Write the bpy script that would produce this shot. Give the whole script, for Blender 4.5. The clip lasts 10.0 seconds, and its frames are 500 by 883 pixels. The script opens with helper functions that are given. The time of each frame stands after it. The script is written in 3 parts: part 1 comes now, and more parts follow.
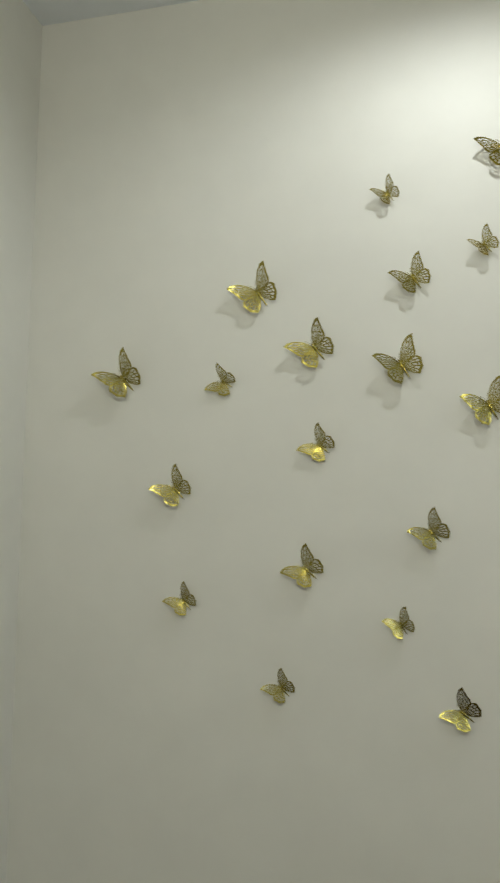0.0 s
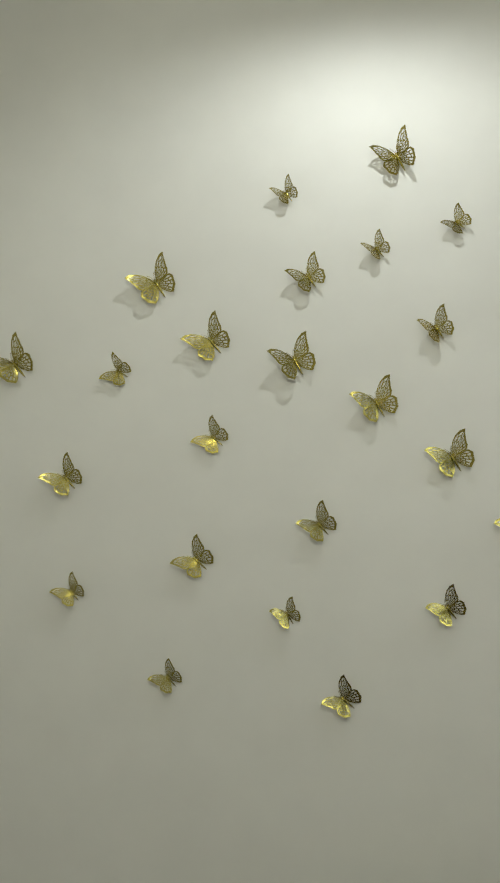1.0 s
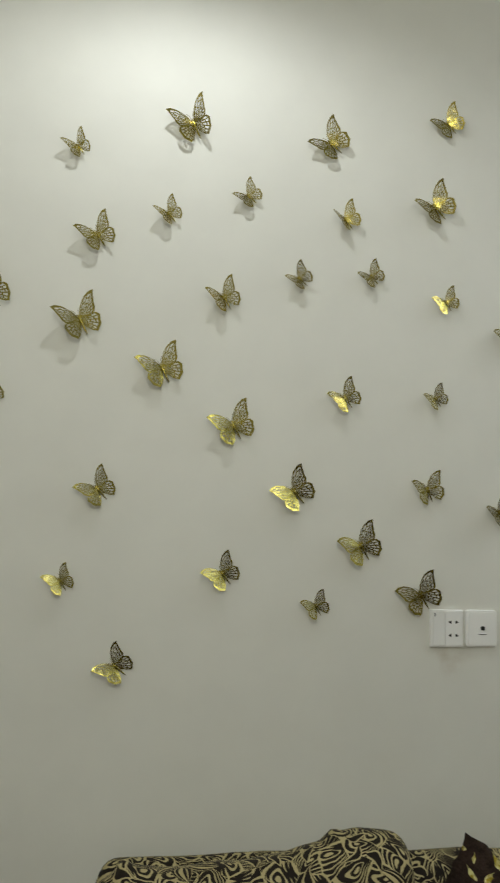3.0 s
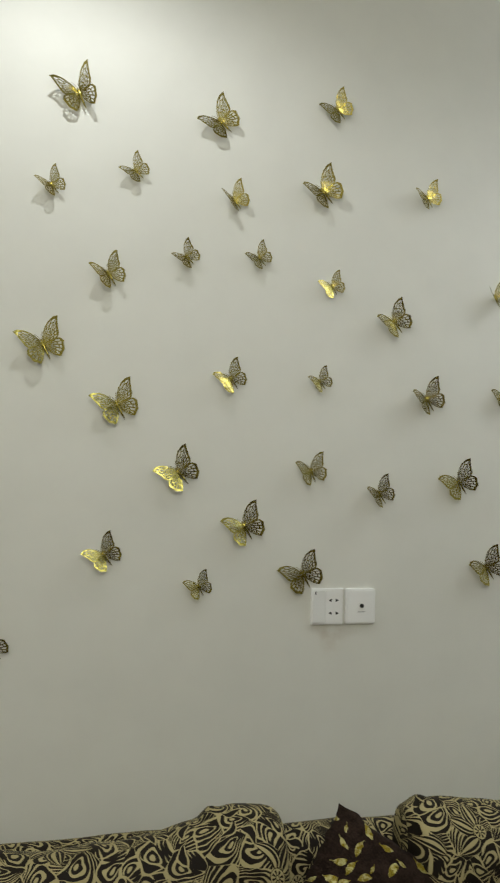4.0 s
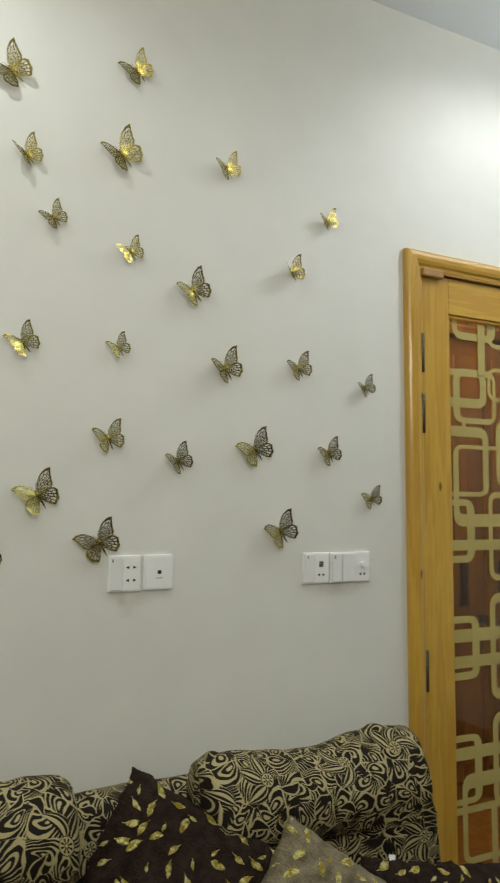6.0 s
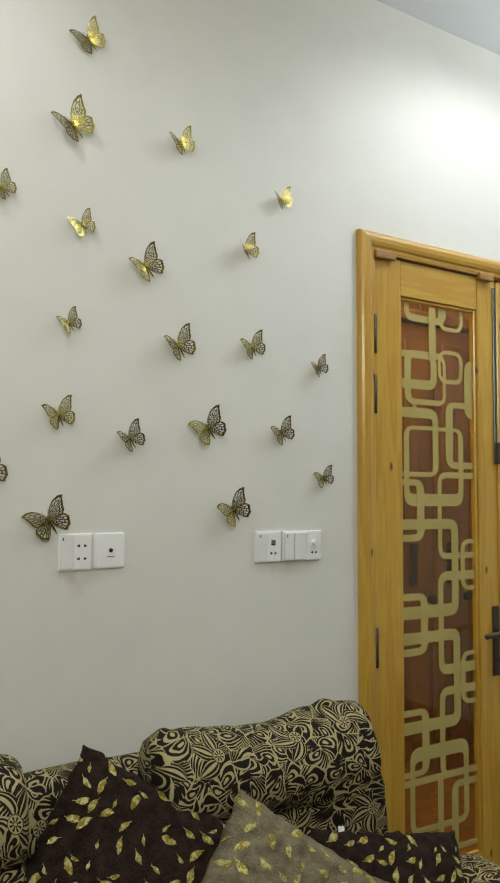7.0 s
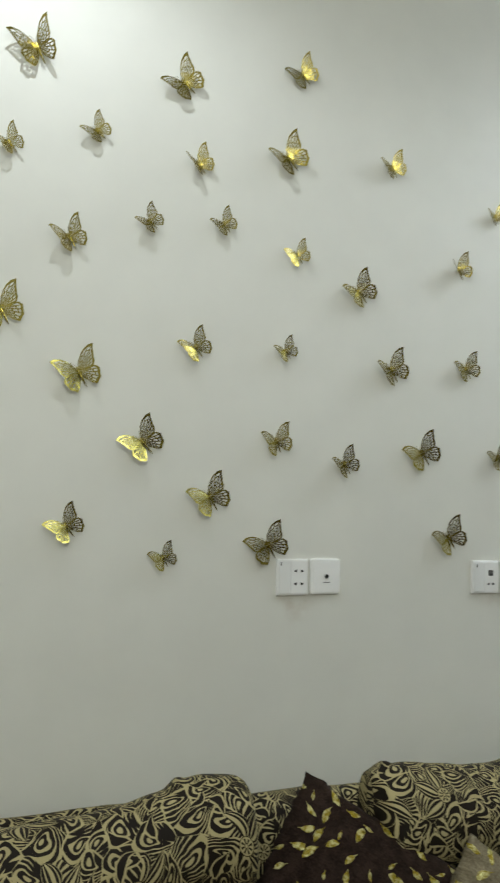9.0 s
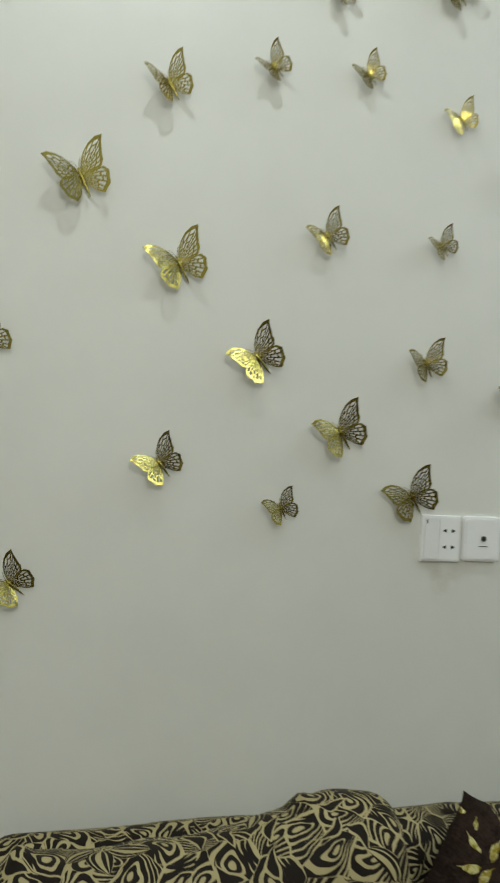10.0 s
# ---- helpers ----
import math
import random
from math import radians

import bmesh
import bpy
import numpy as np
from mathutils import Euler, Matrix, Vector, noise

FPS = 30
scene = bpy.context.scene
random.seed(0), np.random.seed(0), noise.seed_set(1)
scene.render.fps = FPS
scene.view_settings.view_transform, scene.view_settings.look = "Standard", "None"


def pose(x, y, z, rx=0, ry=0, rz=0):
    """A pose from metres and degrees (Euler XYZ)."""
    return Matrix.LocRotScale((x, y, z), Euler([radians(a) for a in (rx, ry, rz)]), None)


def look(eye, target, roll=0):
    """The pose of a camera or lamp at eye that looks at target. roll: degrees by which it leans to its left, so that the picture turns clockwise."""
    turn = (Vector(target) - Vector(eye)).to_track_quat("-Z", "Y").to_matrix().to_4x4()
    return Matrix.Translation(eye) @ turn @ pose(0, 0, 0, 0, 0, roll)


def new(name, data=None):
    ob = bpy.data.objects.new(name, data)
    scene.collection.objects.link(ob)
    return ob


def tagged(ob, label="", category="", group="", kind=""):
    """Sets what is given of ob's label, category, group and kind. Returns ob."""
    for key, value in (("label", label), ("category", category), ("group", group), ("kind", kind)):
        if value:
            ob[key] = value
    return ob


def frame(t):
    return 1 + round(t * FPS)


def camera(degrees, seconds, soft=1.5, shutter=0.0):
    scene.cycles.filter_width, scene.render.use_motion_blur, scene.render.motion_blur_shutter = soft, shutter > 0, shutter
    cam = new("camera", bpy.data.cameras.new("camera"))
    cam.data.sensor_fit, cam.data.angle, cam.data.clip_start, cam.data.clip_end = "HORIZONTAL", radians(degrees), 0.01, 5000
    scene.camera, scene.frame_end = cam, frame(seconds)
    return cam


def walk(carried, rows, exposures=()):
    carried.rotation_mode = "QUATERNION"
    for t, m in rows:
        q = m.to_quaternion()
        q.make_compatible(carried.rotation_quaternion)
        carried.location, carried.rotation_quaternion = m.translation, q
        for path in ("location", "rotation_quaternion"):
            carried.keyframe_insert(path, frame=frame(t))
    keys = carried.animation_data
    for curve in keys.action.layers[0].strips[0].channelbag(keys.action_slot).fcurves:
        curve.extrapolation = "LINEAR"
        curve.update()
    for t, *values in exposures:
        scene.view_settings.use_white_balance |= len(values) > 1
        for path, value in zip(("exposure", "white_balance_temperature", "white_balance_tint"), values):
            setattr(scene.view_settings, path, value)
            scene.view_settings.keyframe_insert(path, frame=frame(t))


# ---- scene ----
cam = camera(36.1, 10.0, soft=2.0, shutter=0.3)
PATH = [
    (0, (-0.752, -1.755, 1.546), (-1.229, 0.173, 1.777), 0.5),
    (0.5, (-0.759, -1.762, 1.503), (-1.045, 0.202, 1.749), 1.3),
    (1, (-0.743, -1.764, 1.522), (-0.956, 0.21, 1.761), 1.2),
    (1.5, (-0.753, -1.766, 1.513), (-0.856, 0.214, 1.771), 1.2),
    (2, (-0.737, -1.76, 1.512), (-0.73, 0.226, 1.748), 1.5),
    (2.5, (-0.718, -1.746, 1.491), (-0.57, 0.235, 1.724), 1.8),
    (3, (-0.677, -1.735, 1.468), (-0.401, 0.232, 1.696), 1.9),
    (4.5, (-0.602, -1.739, 1.46), (0.007, 0.158, 1.637), 1.6),
    (5, (-0.587, -1.741, 1.453), (0.117, 0.124, 1.618), 1.3),
    (5.5, (-0.575, -1.748, 1.439), (0.249, 0.067, 1.603), 1.0),
    (6, (-0.556, -1.756, 1.438), (0.376, 0.007, 1.585), 0.8),
    (6.2, (-0.547, -1.761, 1.442), (0.42, -0.016, 1.576), 0.9),
    (7.3, (-0.554, -1.75, 1.413), (0.49, -0.047, 1.525), 0.8),
    (7.5, (-0.555, -1.754, 1.415), (0.445, -0.026, 1.535), 0.8),
    (8, (-0.564, -1.758, 1.422), (0.317, 0.033, 1.558), 0.8),
    (8.5, (-0.589, -1.757, 1.429), (0.184, 0.081, 1.59), 0.8),
    (9, (-0.646, -1.701, 1.428), (-0.009, 0.188, 1.587), 1.5),
    (9.5, (-0.665, -1.512, 1.408), (-0.092, 0.402, 1.496), 2.1),
    (10, (-0.67, -1.279, 1.394), (-0.158, 0.654, 1.422), 3.3),
]
EXPOSURES = [(0.0, -0.11, 6590, 6), (2.5, -0.16, 6540, 6.5), (4.5, -0.03, 6590, 8), (6.0, 0.09, 6570, 8.5), (7.4, 0.19, 6430, 9), (8.8, 0.11, 6230, 6.5), (9.4, 0.12, 6190, 5.5), (10.0, 0.11, 6200, 5)]
walk(cam, [(t, look(eye, target, roll)) for t, eye, target, roll in PATH], EXPOSURES)

# ---- world and lights ----
world = bpy.data.worlds.new("room_world")
scene.world = world
world.use_nodes = True
world.node_tree.nodes["Background"].inputs[0].default_value = (0.02, 0.02, 0.02, 1)
world.node_tree.nodes["Background"].inputs[1].default_value = 0.2


def spot(name, x, y, z, power, degrees, colour, blend=1.0, radius=0.03):
    data = bpy.data.lights.new(name, "SPOT")
    data.energy, data.spot_size, data.spot_blend, data.shadow_soft_size = power, radians(degrees), blend, radius
    data.color = colour
    ob = new(name, data)
    ob.matrix_world = pose(x, y, z)
    return ob


WARM = (0.97, 1.0, 1.03)
COOL = (1.0, 0.98, 0.875)
spot("downlight_lamp", -0.64, -0.55, 2.895, 20.5, 166, WARM, 0.56, 0.025)
spot("downlight_lamp", 1.34, -0.53, 2.895, 18.0, 166, WARM, 0.58, 0.024)


def globe(name, x, y, z, power, colour, radius):
    data = bpy.data.lights.new(name, "POINT")
    data.energy, data.color, data.shadow_soft_size = power, colour, radius
    ob = new(name, data)
    ob.location = (x, y, z)
    return ob


# unseen fill lamp behind the camera, added for the room's general light
globe("room_fill_lamp", -0.65, -2.45, 2.25, 53.0, COOL, 0.25)
# unseen upward fill light, added to brighten the ceiling at the right
ceiling_fill = bpy.data.lights.new("ceiling_fill_light", "AREA")
ceiling_fill.shape, ceiling_fill.size, ceiling_fill.energy, ceiling_fill.color = "DISK", 0.5, 21.5, (0.93, 1.0, 1.04)
new("ceiling_fill_light", ceiling_fill).matrix_world = pose(1.9, -1.1, 2.48, 180, 0, 0)
globe("hall_lamp", 1.5, 0.9, 2.6, 26.0, (1.0, 0.78, 0.45), 0.08)


# ---- materials ----
class Sock:
    """A number socket with arithmetic."""

    def __init__(self, nt, out):
        self.nt, self.out = nt, out

    def op(self, kind, *others):
        n = self.nt.nodes.new("ShaderNodeMath")
        n.operation = kind
        for i, v in enumerate((self,) + others):
            if isinstance(v, Sock):
                self.nt.links.new(v.out, n.inputs[i])
            else:
                n.inputs[i].default_value = v
        return Sock(self.nt, n.outputs[0])

    def __add__(self, o): return self.op("ADD", o)
    def __sub__(self, o): return self.op("SUBTRACT", o)
    def __mul__(self, o): return self.op("MULTIPLY", o)
    def __truediv__(self, o): return self.op("DIVIDE", o)
    def sin(self): return self.op("SINE")
    def cos(self): return self.op("COSINE")
    def absolute(self): return self.op("ABSOLUTE")
    def sqrt(self): return self.op("SQRT")
    def less(self, o): return self.op("LESS_THAN", o)
    def more(self, o): return self.op("GREATER_THAN", o)
    def minimum(self, o): return self.op("MINIMUM", o)
    def maximum(self, o): return self.op("MAXIMUM", o)
    def atan2(self, o): return self.op("ARCTAN2", o)

    def ramp(self, lo, hi):
        n = self.nt.nodes.new("ShaderNodeMapRange")
        n.interpolation_type = "SMOOTHSTEP"
        self.nt.links.new(self.out, n.inputs[0])
        n.inputs[1].default_value, n.inputs[2].default_value = lo, hi
        return Sock(self.nt, n.outputs[0])


class Mat:
    def __init__(self, name, colour=(0.5, 0.5, 0.5), rough=0.6, metal=0.0):
        self.m = bpy.data.materials.new(name)
        self.m.use_nodes = True
        self.nt = self.m.node_tree
        self.b = self.nt.nodes["Principled BSDF"]
        self.b.inputs["Base Color"].default_value = (*colour, 1)
        self.b.inputs["Roughness"].default_value = rough
        self.b.inputs["Metallic"].default_value = metal

    def node(self, kind, **values):
        n = self.nt.nodes.new(kind)
        for k, v in values.items():
            n.inputs[k].default_value = v
        return n

    def link(self, a, b):
        self.nt.links.new(a.out if isinstance(a, Sock) else a, b)

    def coord(self, which="Object"):
        return self.nt.nodes.new("ShaderNodeTexCoord").outputs[which]

    def noise(self, scale, detail=4.0, vec=None, rough=0.55):
        n = self.node("ShaderNodeTexNoise", Scale=scale, Detail=detail, Roughness=rough)
        self.link(vec if vec is not None else self.coord(), n.inputs["Vector"])
        return Sock(self.nt, n.outputs["Fac"])

    def mix(self, fac, a, b):
        n = self.nt.nodes.new("ShaderNodeMix")
        n.data_type = "RGBA"
        self.link(fac, n.inputs["Factor"])
        for s, v in ((n.inputs["A"], a), (n.inputs["B"], b)):
            if isinstance(v, tuple):
                s.default_value = (*v, 1)
            else:
                self.link(v, s)
        return n.outputs["Result"]

    def bump(self, height, strength=0.2, distance=0.002):
        n = self.node("ShaderNodeBump", Strength=strength, Distance=distance)
        self.link(height, n.inputs["Height"])
        self.link(n.outputs[0], self.b.inputs["Normal"])

    def xyz(self, vec):
        n = self.nt.nodes.new("ShaderNodeSeparateXYZ")
        self.link(vec, n.inputs[0])
        return [Sock(self.nt, o) for o in n.outputs]

    def vec(self, x, y):
        n = self.nt.nodes.new("ShaderNodeCombineXYZ")
        self.link(x, n.inputs[0])
        self.link(y, n.inputs[1])
        return n.outputs[0]

    def cells(self, u, v, randomness):
        """Voronoi cells: local offsets from the cell's centre, and two random numbers of the cell."""
        n = self.node("ShaderNodeTexVoronoi", Scale=1.0, Randomness=randomness)
        n.voronoi_dimensions = "2D"
        self.link(self.vec(u, v), n.inputs["Vector"])
        px, py, _ = self.xyz(n.outputs["Position"])
        s = self.nt.nodes.new("ShaderNodeSeparateColor")
        self.link(n.outputs["Color"], s.inputs[0])
        return u - px, v - py, Sock(self.nt, s.outputs[0]), Sock(self.nt, s.outputs[1])

    def cell_edge(self, u, v, randomness):
        """Distance to the nearest border between the same cells."""
        n = self.node("ShaderNodeTexVoronoi", Scale=1.0, Randomness=randomness)
        n.voronoi_dimensions, n.feature = "2D", "DISTANCE_TO_EDGE"
        self.link(self.vec(u, v), n.inputs["Vector"])
        return Sock(self.nt, n.outputs["Distance"])


def plaster(name, colour, amount=0.04, smudges=()):
    k = Mat(name, colour, 0.62)
    big, fine = k.noise(1.3, 3), k.noise(9.0, 5)
    dark = tuple(c * (1 - amount * 2) for c in colour)
    base = k.mix((big * 0.65 + fine * 0.35).ramp(0.3, 0.7), dark, colour)
    x, y, z = k.xyz(k.coord())
    for cx, cz, w, h in smudges:
        # finger marks under the switches
        u, v = (x - cx) / w, (z - cz) / h
        near = (u * u + v * v).sqrt().ramp(0.15, 1.0) * -1.0 + 1.0
        base = k.mix(near * k.noise(24.0, 4).ramp(0.30, 0.66) * 0.24, base, (0.36, 0.28, 0.19))
    k.link(base, k.b.inputs["Base Color"])
    k.bump(k.noise(420.0, 3) * 0.4 + k.noise(38.0, 4) * 0.6, 0.10, 0.0015)
    k.link(k.noise(6.0, 3) * 0.15 + 0.52, k.b.inputs["Roughness"])
    return k.m


def wood(name, light, dark, along="z", scale=1.0, rough=0.28):
    k = Mat(name, light, rough)
    x, y, z = k.xyz(k.coord())
    info = k.nt.nodes.new("ShaderNodeObjectInfo")
    shift = Sock(k.nt, info.outputs["Random"]) * 9.0
    n = k.nt.nodes.new("ShaderNodeCombineXYZ")
    f = [x * 26.0 * scale, y * 26.0 * scale, z * 26.0 * scale]
    i = "xyz".index(along)
    f[i] = (x, y, z)[i] * 1.6 * scale
    for j in range(3):
        k.link(f[j] + shift, n.inputs[j])
    grain = k.noise(1.0, 6, n.outputs[0], 0.6)
    big = k.noise(2.2, 3)
    lines = (grain * 38.0).sin() * 0.5 + 0.5
    tone = (grain * 0.6 + lines * 0.16 + big * 0.3).ramp(0.28, 0.78)
    base = k.mix(tone, dark, light)
    # knots
    a = x if along != "x" else z
    b = z if along != "x" else x
    du, dv, r1, r2 = k.cells(a * 7.0 + shift, b * 2.6 + shift, 1.0)
    knot = ((du * du * 2.0 + dv * dv * 3.0).sqrt().ramp(0.025, 0.085) * -1.0 + 1.0) * r1.more(0.35)
    soft = k.mix(knot, base, tuple(c * 0.30 for c in dark))
    k.link(soft, k.b.inputs["Base Color"])
    k.bump(grain, 0.12, 0.001)
    k.b.inputs["Coat Weight"].default_value = 0.35
    k.b.inputs["Coat Roughness"].default_value = 0.18
    return k.m


def patterned_fabric(name):
    """Cream ground with black nested petals and small wheels."""
    k = Mat(name, (0.6, 0.55, 0.4), 0.75)
    u, v, _ = k.xyz(k.coord("UV"))
    wob = k.noise(9.0, 1, k.coord("UV"))
    wob2 = k.noise(9.0, 1, k.vec(v + 3.7, u + 1.3))
    us = (u + (wob - 0.5) * 0.030) * 5.6
    vs = (v + (wob2 - 0.5) * 0.030) * 5.6
    du, dv, r1, r2 = k.cells(us, vs, 0.50)
    r = (du * du + dv * dv).sqrt()
    around = dv.atan2(du) + r1 * 6.2832
    # six nested petals round each wheel, swirled a little
    phi = around + (r2 - 0.5) * r * 7.0
    p = phi * (6.0 / 6.2832)
    off = (p - p.op("ROUND")) * (6.2832 / 6.0)
    t = ((r - 0.075) / 0.30).maximum(0.0).minimum(1.0)
    half = t.op("POWER", 0.6) * (t * -1.0 + 1.0).op("POWER", 0.8) * 0.215 + 0.0005
    d = (r * off.sin() + (t * t - t) * 0.06).absolute() / half
    lobe = d.ramp(0.24, 0.29) - d.ramp(0.62, 0.67) + d.ramp(0.80, 0.85) - d.ramp(1.20, 1.25)
    inside = (d.ramp(1.26, 1.34) * -1.0 + 1.0) * (around + r2 * 6.0).cos().more(-0.1)
    # curling nested teardrops, parted by tapering cream stems, fill the ground between the flowers
    wob3 = k.noise(26.0, 1, k.coord("UV"))
    wob4 = k.noise(26.0, 1, k.vec(v + 1.9, u + 5.1))
    us, vs = (us + (wob3 - 0.5) * 0.10) * 3.3, (vs + (wob4 - 0.5) * 0.10) * 3.3
    tu, tv, t1, t2 = k.cells(us, vs, 0.85)
    ang = t1 * 6.2832
    a = tu * ang.cos() + tv * ang.sin()
    b = tv * ang.cos() - tu * ang.sin()
    b = b + a * a * 0.7
    width = a * 1.6 + 1.7
    e = (a * a * 0.50 + b * b * width * width * 0.85).sqrt()
    turn = b.atan2(a)
    taper = (turn + 0.6).cos() * 0.42 + (turn * 3.0 + t2 * 6.0).cos() * 0.34
    bands = (e * 25.5 - 1.6).sin() + taper * e.ramp(0.1, 0.4) + 0.58
    outer = bands.ramp(-0.10, 0.10) * e.ramp(0.085, 0.11)
    stem = k.cell_edge(us, vs, 0.85) + (turn * 2.0 + t1 * 9.0).sin() * 0.030
    outer = outer * stem.ramp(0.014, 0.034)
    # flame-shaped black leaves
    fu, fv, f1, f2 = k.cells(us * 0.95 + 5.3, vs * 0.95 + 2.1, 0.9)
    fa = f1 * 6.2832
    g = fu * fa.cos() + fv * fa.sin()
    h = fv * fa.cos() - fu * fa.sin() + g * g * 1.1
    flame = ((g * g * -5.5 + 1.0) * (g * 0.9 + 0.62) * 0.19 - h.absolute()).ramp(-0.008, 0.012)
    halo = ((g * g * -4.0 + 1.0) * (g * 0.9 + 0.66) * 0.27 - h.absolute()).ramp(-0.008, 0.012)
    some = f2.more(0.55)
    outer = outer * (halo * some * -1.0 + 1.0) + flame * some
    black = lobe * inside + outer * (inside * -1.0 + 1.0)
    # eight-spoked wheels
    w = r * 1.40
    spokes = ((around * 8.0).cos()).ramp(-0.1, 0.25) * w.ramp(0.030, 0.036)
    rim = w.ramp(0.088, 0.094)
    hub = (w.ramp(0.020, 0.026) * (w.ramp(0.030, 0.036) * -1.0 + 1.0))
    wheel = (spokes * (rim * -1.0 + 1.0)).maximum(hub).maximum(w.ramp(0.108, 0.114))
    disc_in = (w.ramp(0.118, 0.124) * -1.0 + 1.0)
    black = black * (disc_in * -1.0 + 1.0) + wheel * disc_in
    thread = k.noise(900.0, 2, k.coord("UV"))
    cream = k.mix(k.noise(30.0, 4, k.coord("UV")), (0.315, 0.265, 0.126), (0.435, 0.375, 0.198))
    ink = k.mix(thread, (0.008, 0.0055, 0.004), (0.018, 0.013, 0.009))
    k.link(k.mix(black, cream, ink), k.b.inputs["Base Color"])
    k.link(black * -0.15 + 0.8, k.b.inputs["Roughness"])
    k.bump(thread * 0.35 + black * 0.3 + k.noise(60.0, 3, k.coord("UV")) * 0.4, 0.25, 0.0012)
    k.b.inputs["Specular IOR Level"].default_value = 0.12
    return k.m


def plush_with_foil(name, dark, light, density):
    k = Mat(name, dark, 0.95)
    u, v, _ = k.xyz(k.coord("UV"))
    fuzz = k.noise(240.0, 4, k.coord("UV"), 0.7)
    clump = k.noise(38.0, 4, k.coord("UV"))
    pile = k.mix((fuzz * 0.55 + clump * 0.45).ramp(0.36, 0.66), dark, light)
    wob = k.noise(90.0, 2, k.coord("UV"))
    du, dv, r1, r2 = k.cells(u * 25.5 + (wob - 0.5) * 0.16, v * 25.5 + (wob - 0.5) * 0.16, 0.72)
    ang = r1 * 3.6 + 0.6
    a = du * ang.cos() + dv * ang.sin()
    b = dv * ang.cos() - du * ang.sin() + a * a * 0.35
    size = r2 * 0.30 + 0.20
    t = a / size
    half = (t * t * -1.0 + 1.0) * size * 0.42
    leaf = (half - b.absolute()).ramp(0.0, 0.02)
    stem = (b.absolute().less(0.018)) * (a.more(0.0)) * (a / size).less(1.35)
    foil = leaf.maximum(stem) * r2.more(1.0 - density)
    crumple = k.noise(85.0, 5, k.coord("UV"), 0.7)
    worn = crumple.ramp(0.34, 0.40)
    foil = foil * worn
    # glints and shaded folds of the foil are painted into its colour
    gold = k.mix(crumple.ramp(0.44, 0.58), (0.50, 0.39, 0.04), (1.0, 0.92, 0.40))
    k.link(k.mix(foil, pile, gold), k.b.inputs["Base Color"])
    k.link(foil * 0.5, k.b.inputs["Metallic"])
    k.link(foil * -0.70 + 0.95, k.b.inputs["Roughness"])
    k.bump(fuzz * (foil * -0.7 + 1.0) + crumple * foil * 5.0 + clump * 1.6, 0.85, 0.004)
    k.b.inputs["Specular IOR Level"].default_value = 0.12
    k.b.inputs["Sheen Weight"].default_value = 0.04
    k.b.inputs["Sheen Roughness"].default_value = 0.4
    k.b.inputs["Sheen Tint"].default_value = (*light, 1)
    return k.m


def gold_foil():
    k = Mat("gold_foil_card", (0.80, 0.66, 0.20), 0.2, 1.0)
    n = k.noise(60.0, 3)
    k.link(k.mix(n, (0.25, 0.205, 0.042), (0.44, 0.37, 0.09)), k.b.inputs["Base Color"])
    k.link(k.noise(45.0, 3) * 0.14 + 0.19, k.b.inputs["Roughness"])
    k.bump(k.noise(2.2, 1) + k.noise(18.0, 3) * 0.05, 0.06, 0.07)
    return k.m


WALL = plaster("wall_paint", (0.70, 0.695, 0.635), 0.04, ((0.05, 1.200, 0.085, 0.035), (0.65, 1.196, 0.12, 0.032), (0.05, 1.175, 0.045, 0.05)))
# dark tone chosen for the unseen south wall so the foil wings reflect dark
TAUPE = plaster("taupe_reflection_wall", (0.20, 0.16, 0.12))
CEILING = plaster("ceiling_paint", (0.80, 0.84, 0.88), 0.02)
# unseen floor, darkened to give the raised wings something dark to mirror
FLOOR_M = plaster("dark_reflection_floor", (0.075, 0.05, 0.035), 0.12)
GOLD = gold_foil()
PINE_Z = wood("varnished_pine_upright", (0.57, 0.35, 0.048), (0.43, 0.228, 0.026), "z")
PINE_X = wood("varnished_pine_level", (0.57, 0.35, 0.048), (0.43, 0.228, 0.026), "x")
PINE_DARK = wood("aged_pine_block", (0.40, 0.22, 0.06), (0.25, 0.125, 0.03), "x")
BROWN = wood("brown_wood_panel", (0.35, 0.155, 0.022), (0.17, 0.068, 0.009), "z", 0.6, 0.4)
FABRIC = patterned_fabric("petal_print_fabric")
PLUSH_BROWN = plush_with_foil("brown_plush_gold_leaves", (0.013, 0.0075, 0.005), (0.037, 0.023, 0.017), 0.97)
PLUSH_KHAKI = plush_with_foil("khaki_plush_gold_leaves", (0.13, 0.107, 0.064), (0.26, 0.222, 0.145), 0.85)
WHITE = Mat("white_switch_plastic", (0.80, 0.80, 0.78), 0.28).m
WHITE2 = Mat("white_switch_rocker", (0.74, 0.74, 0.72), 0.34).m
BLACK = Mat("dark_socket_hole", (0.012, 0.012, 0.012), 0.6).m
FOAM = Mat("white_foam_pad", (0.7, 0.7, 0.66), 0.9).m
k = Mat("dark_bronze_metal", (0.10, 0.085, 0.06), 0.42, 0.85)
k.link(k.noise(60.0, 4) * 0.3 + 0.3, k.b.inputs["Roughness"])
BRONZE = k.m
k = Mat("steel_bolt_metal", (0.12, 0.13, 0.11), 0.35, 0.9)
STEEL = k.m
k = Mat("frosted_fretwork", (0.60, 0.50, 0.24), 0.45)
k.link(k.mix(k.noise(12.0, 4), (0.36, 0.29, 0.085), (0.46, 0.38, 0.13)), k.b.inputs["Base Color"])
FROST = k.m
k = Mat("door_glass", (0.95, 0.95, 0.93), 0.02)
k.b.inputs["Transmission Weight"].default_value = 1.0
k.b.inputs["IOR"].default_value = 1.45
GLASS = k.m


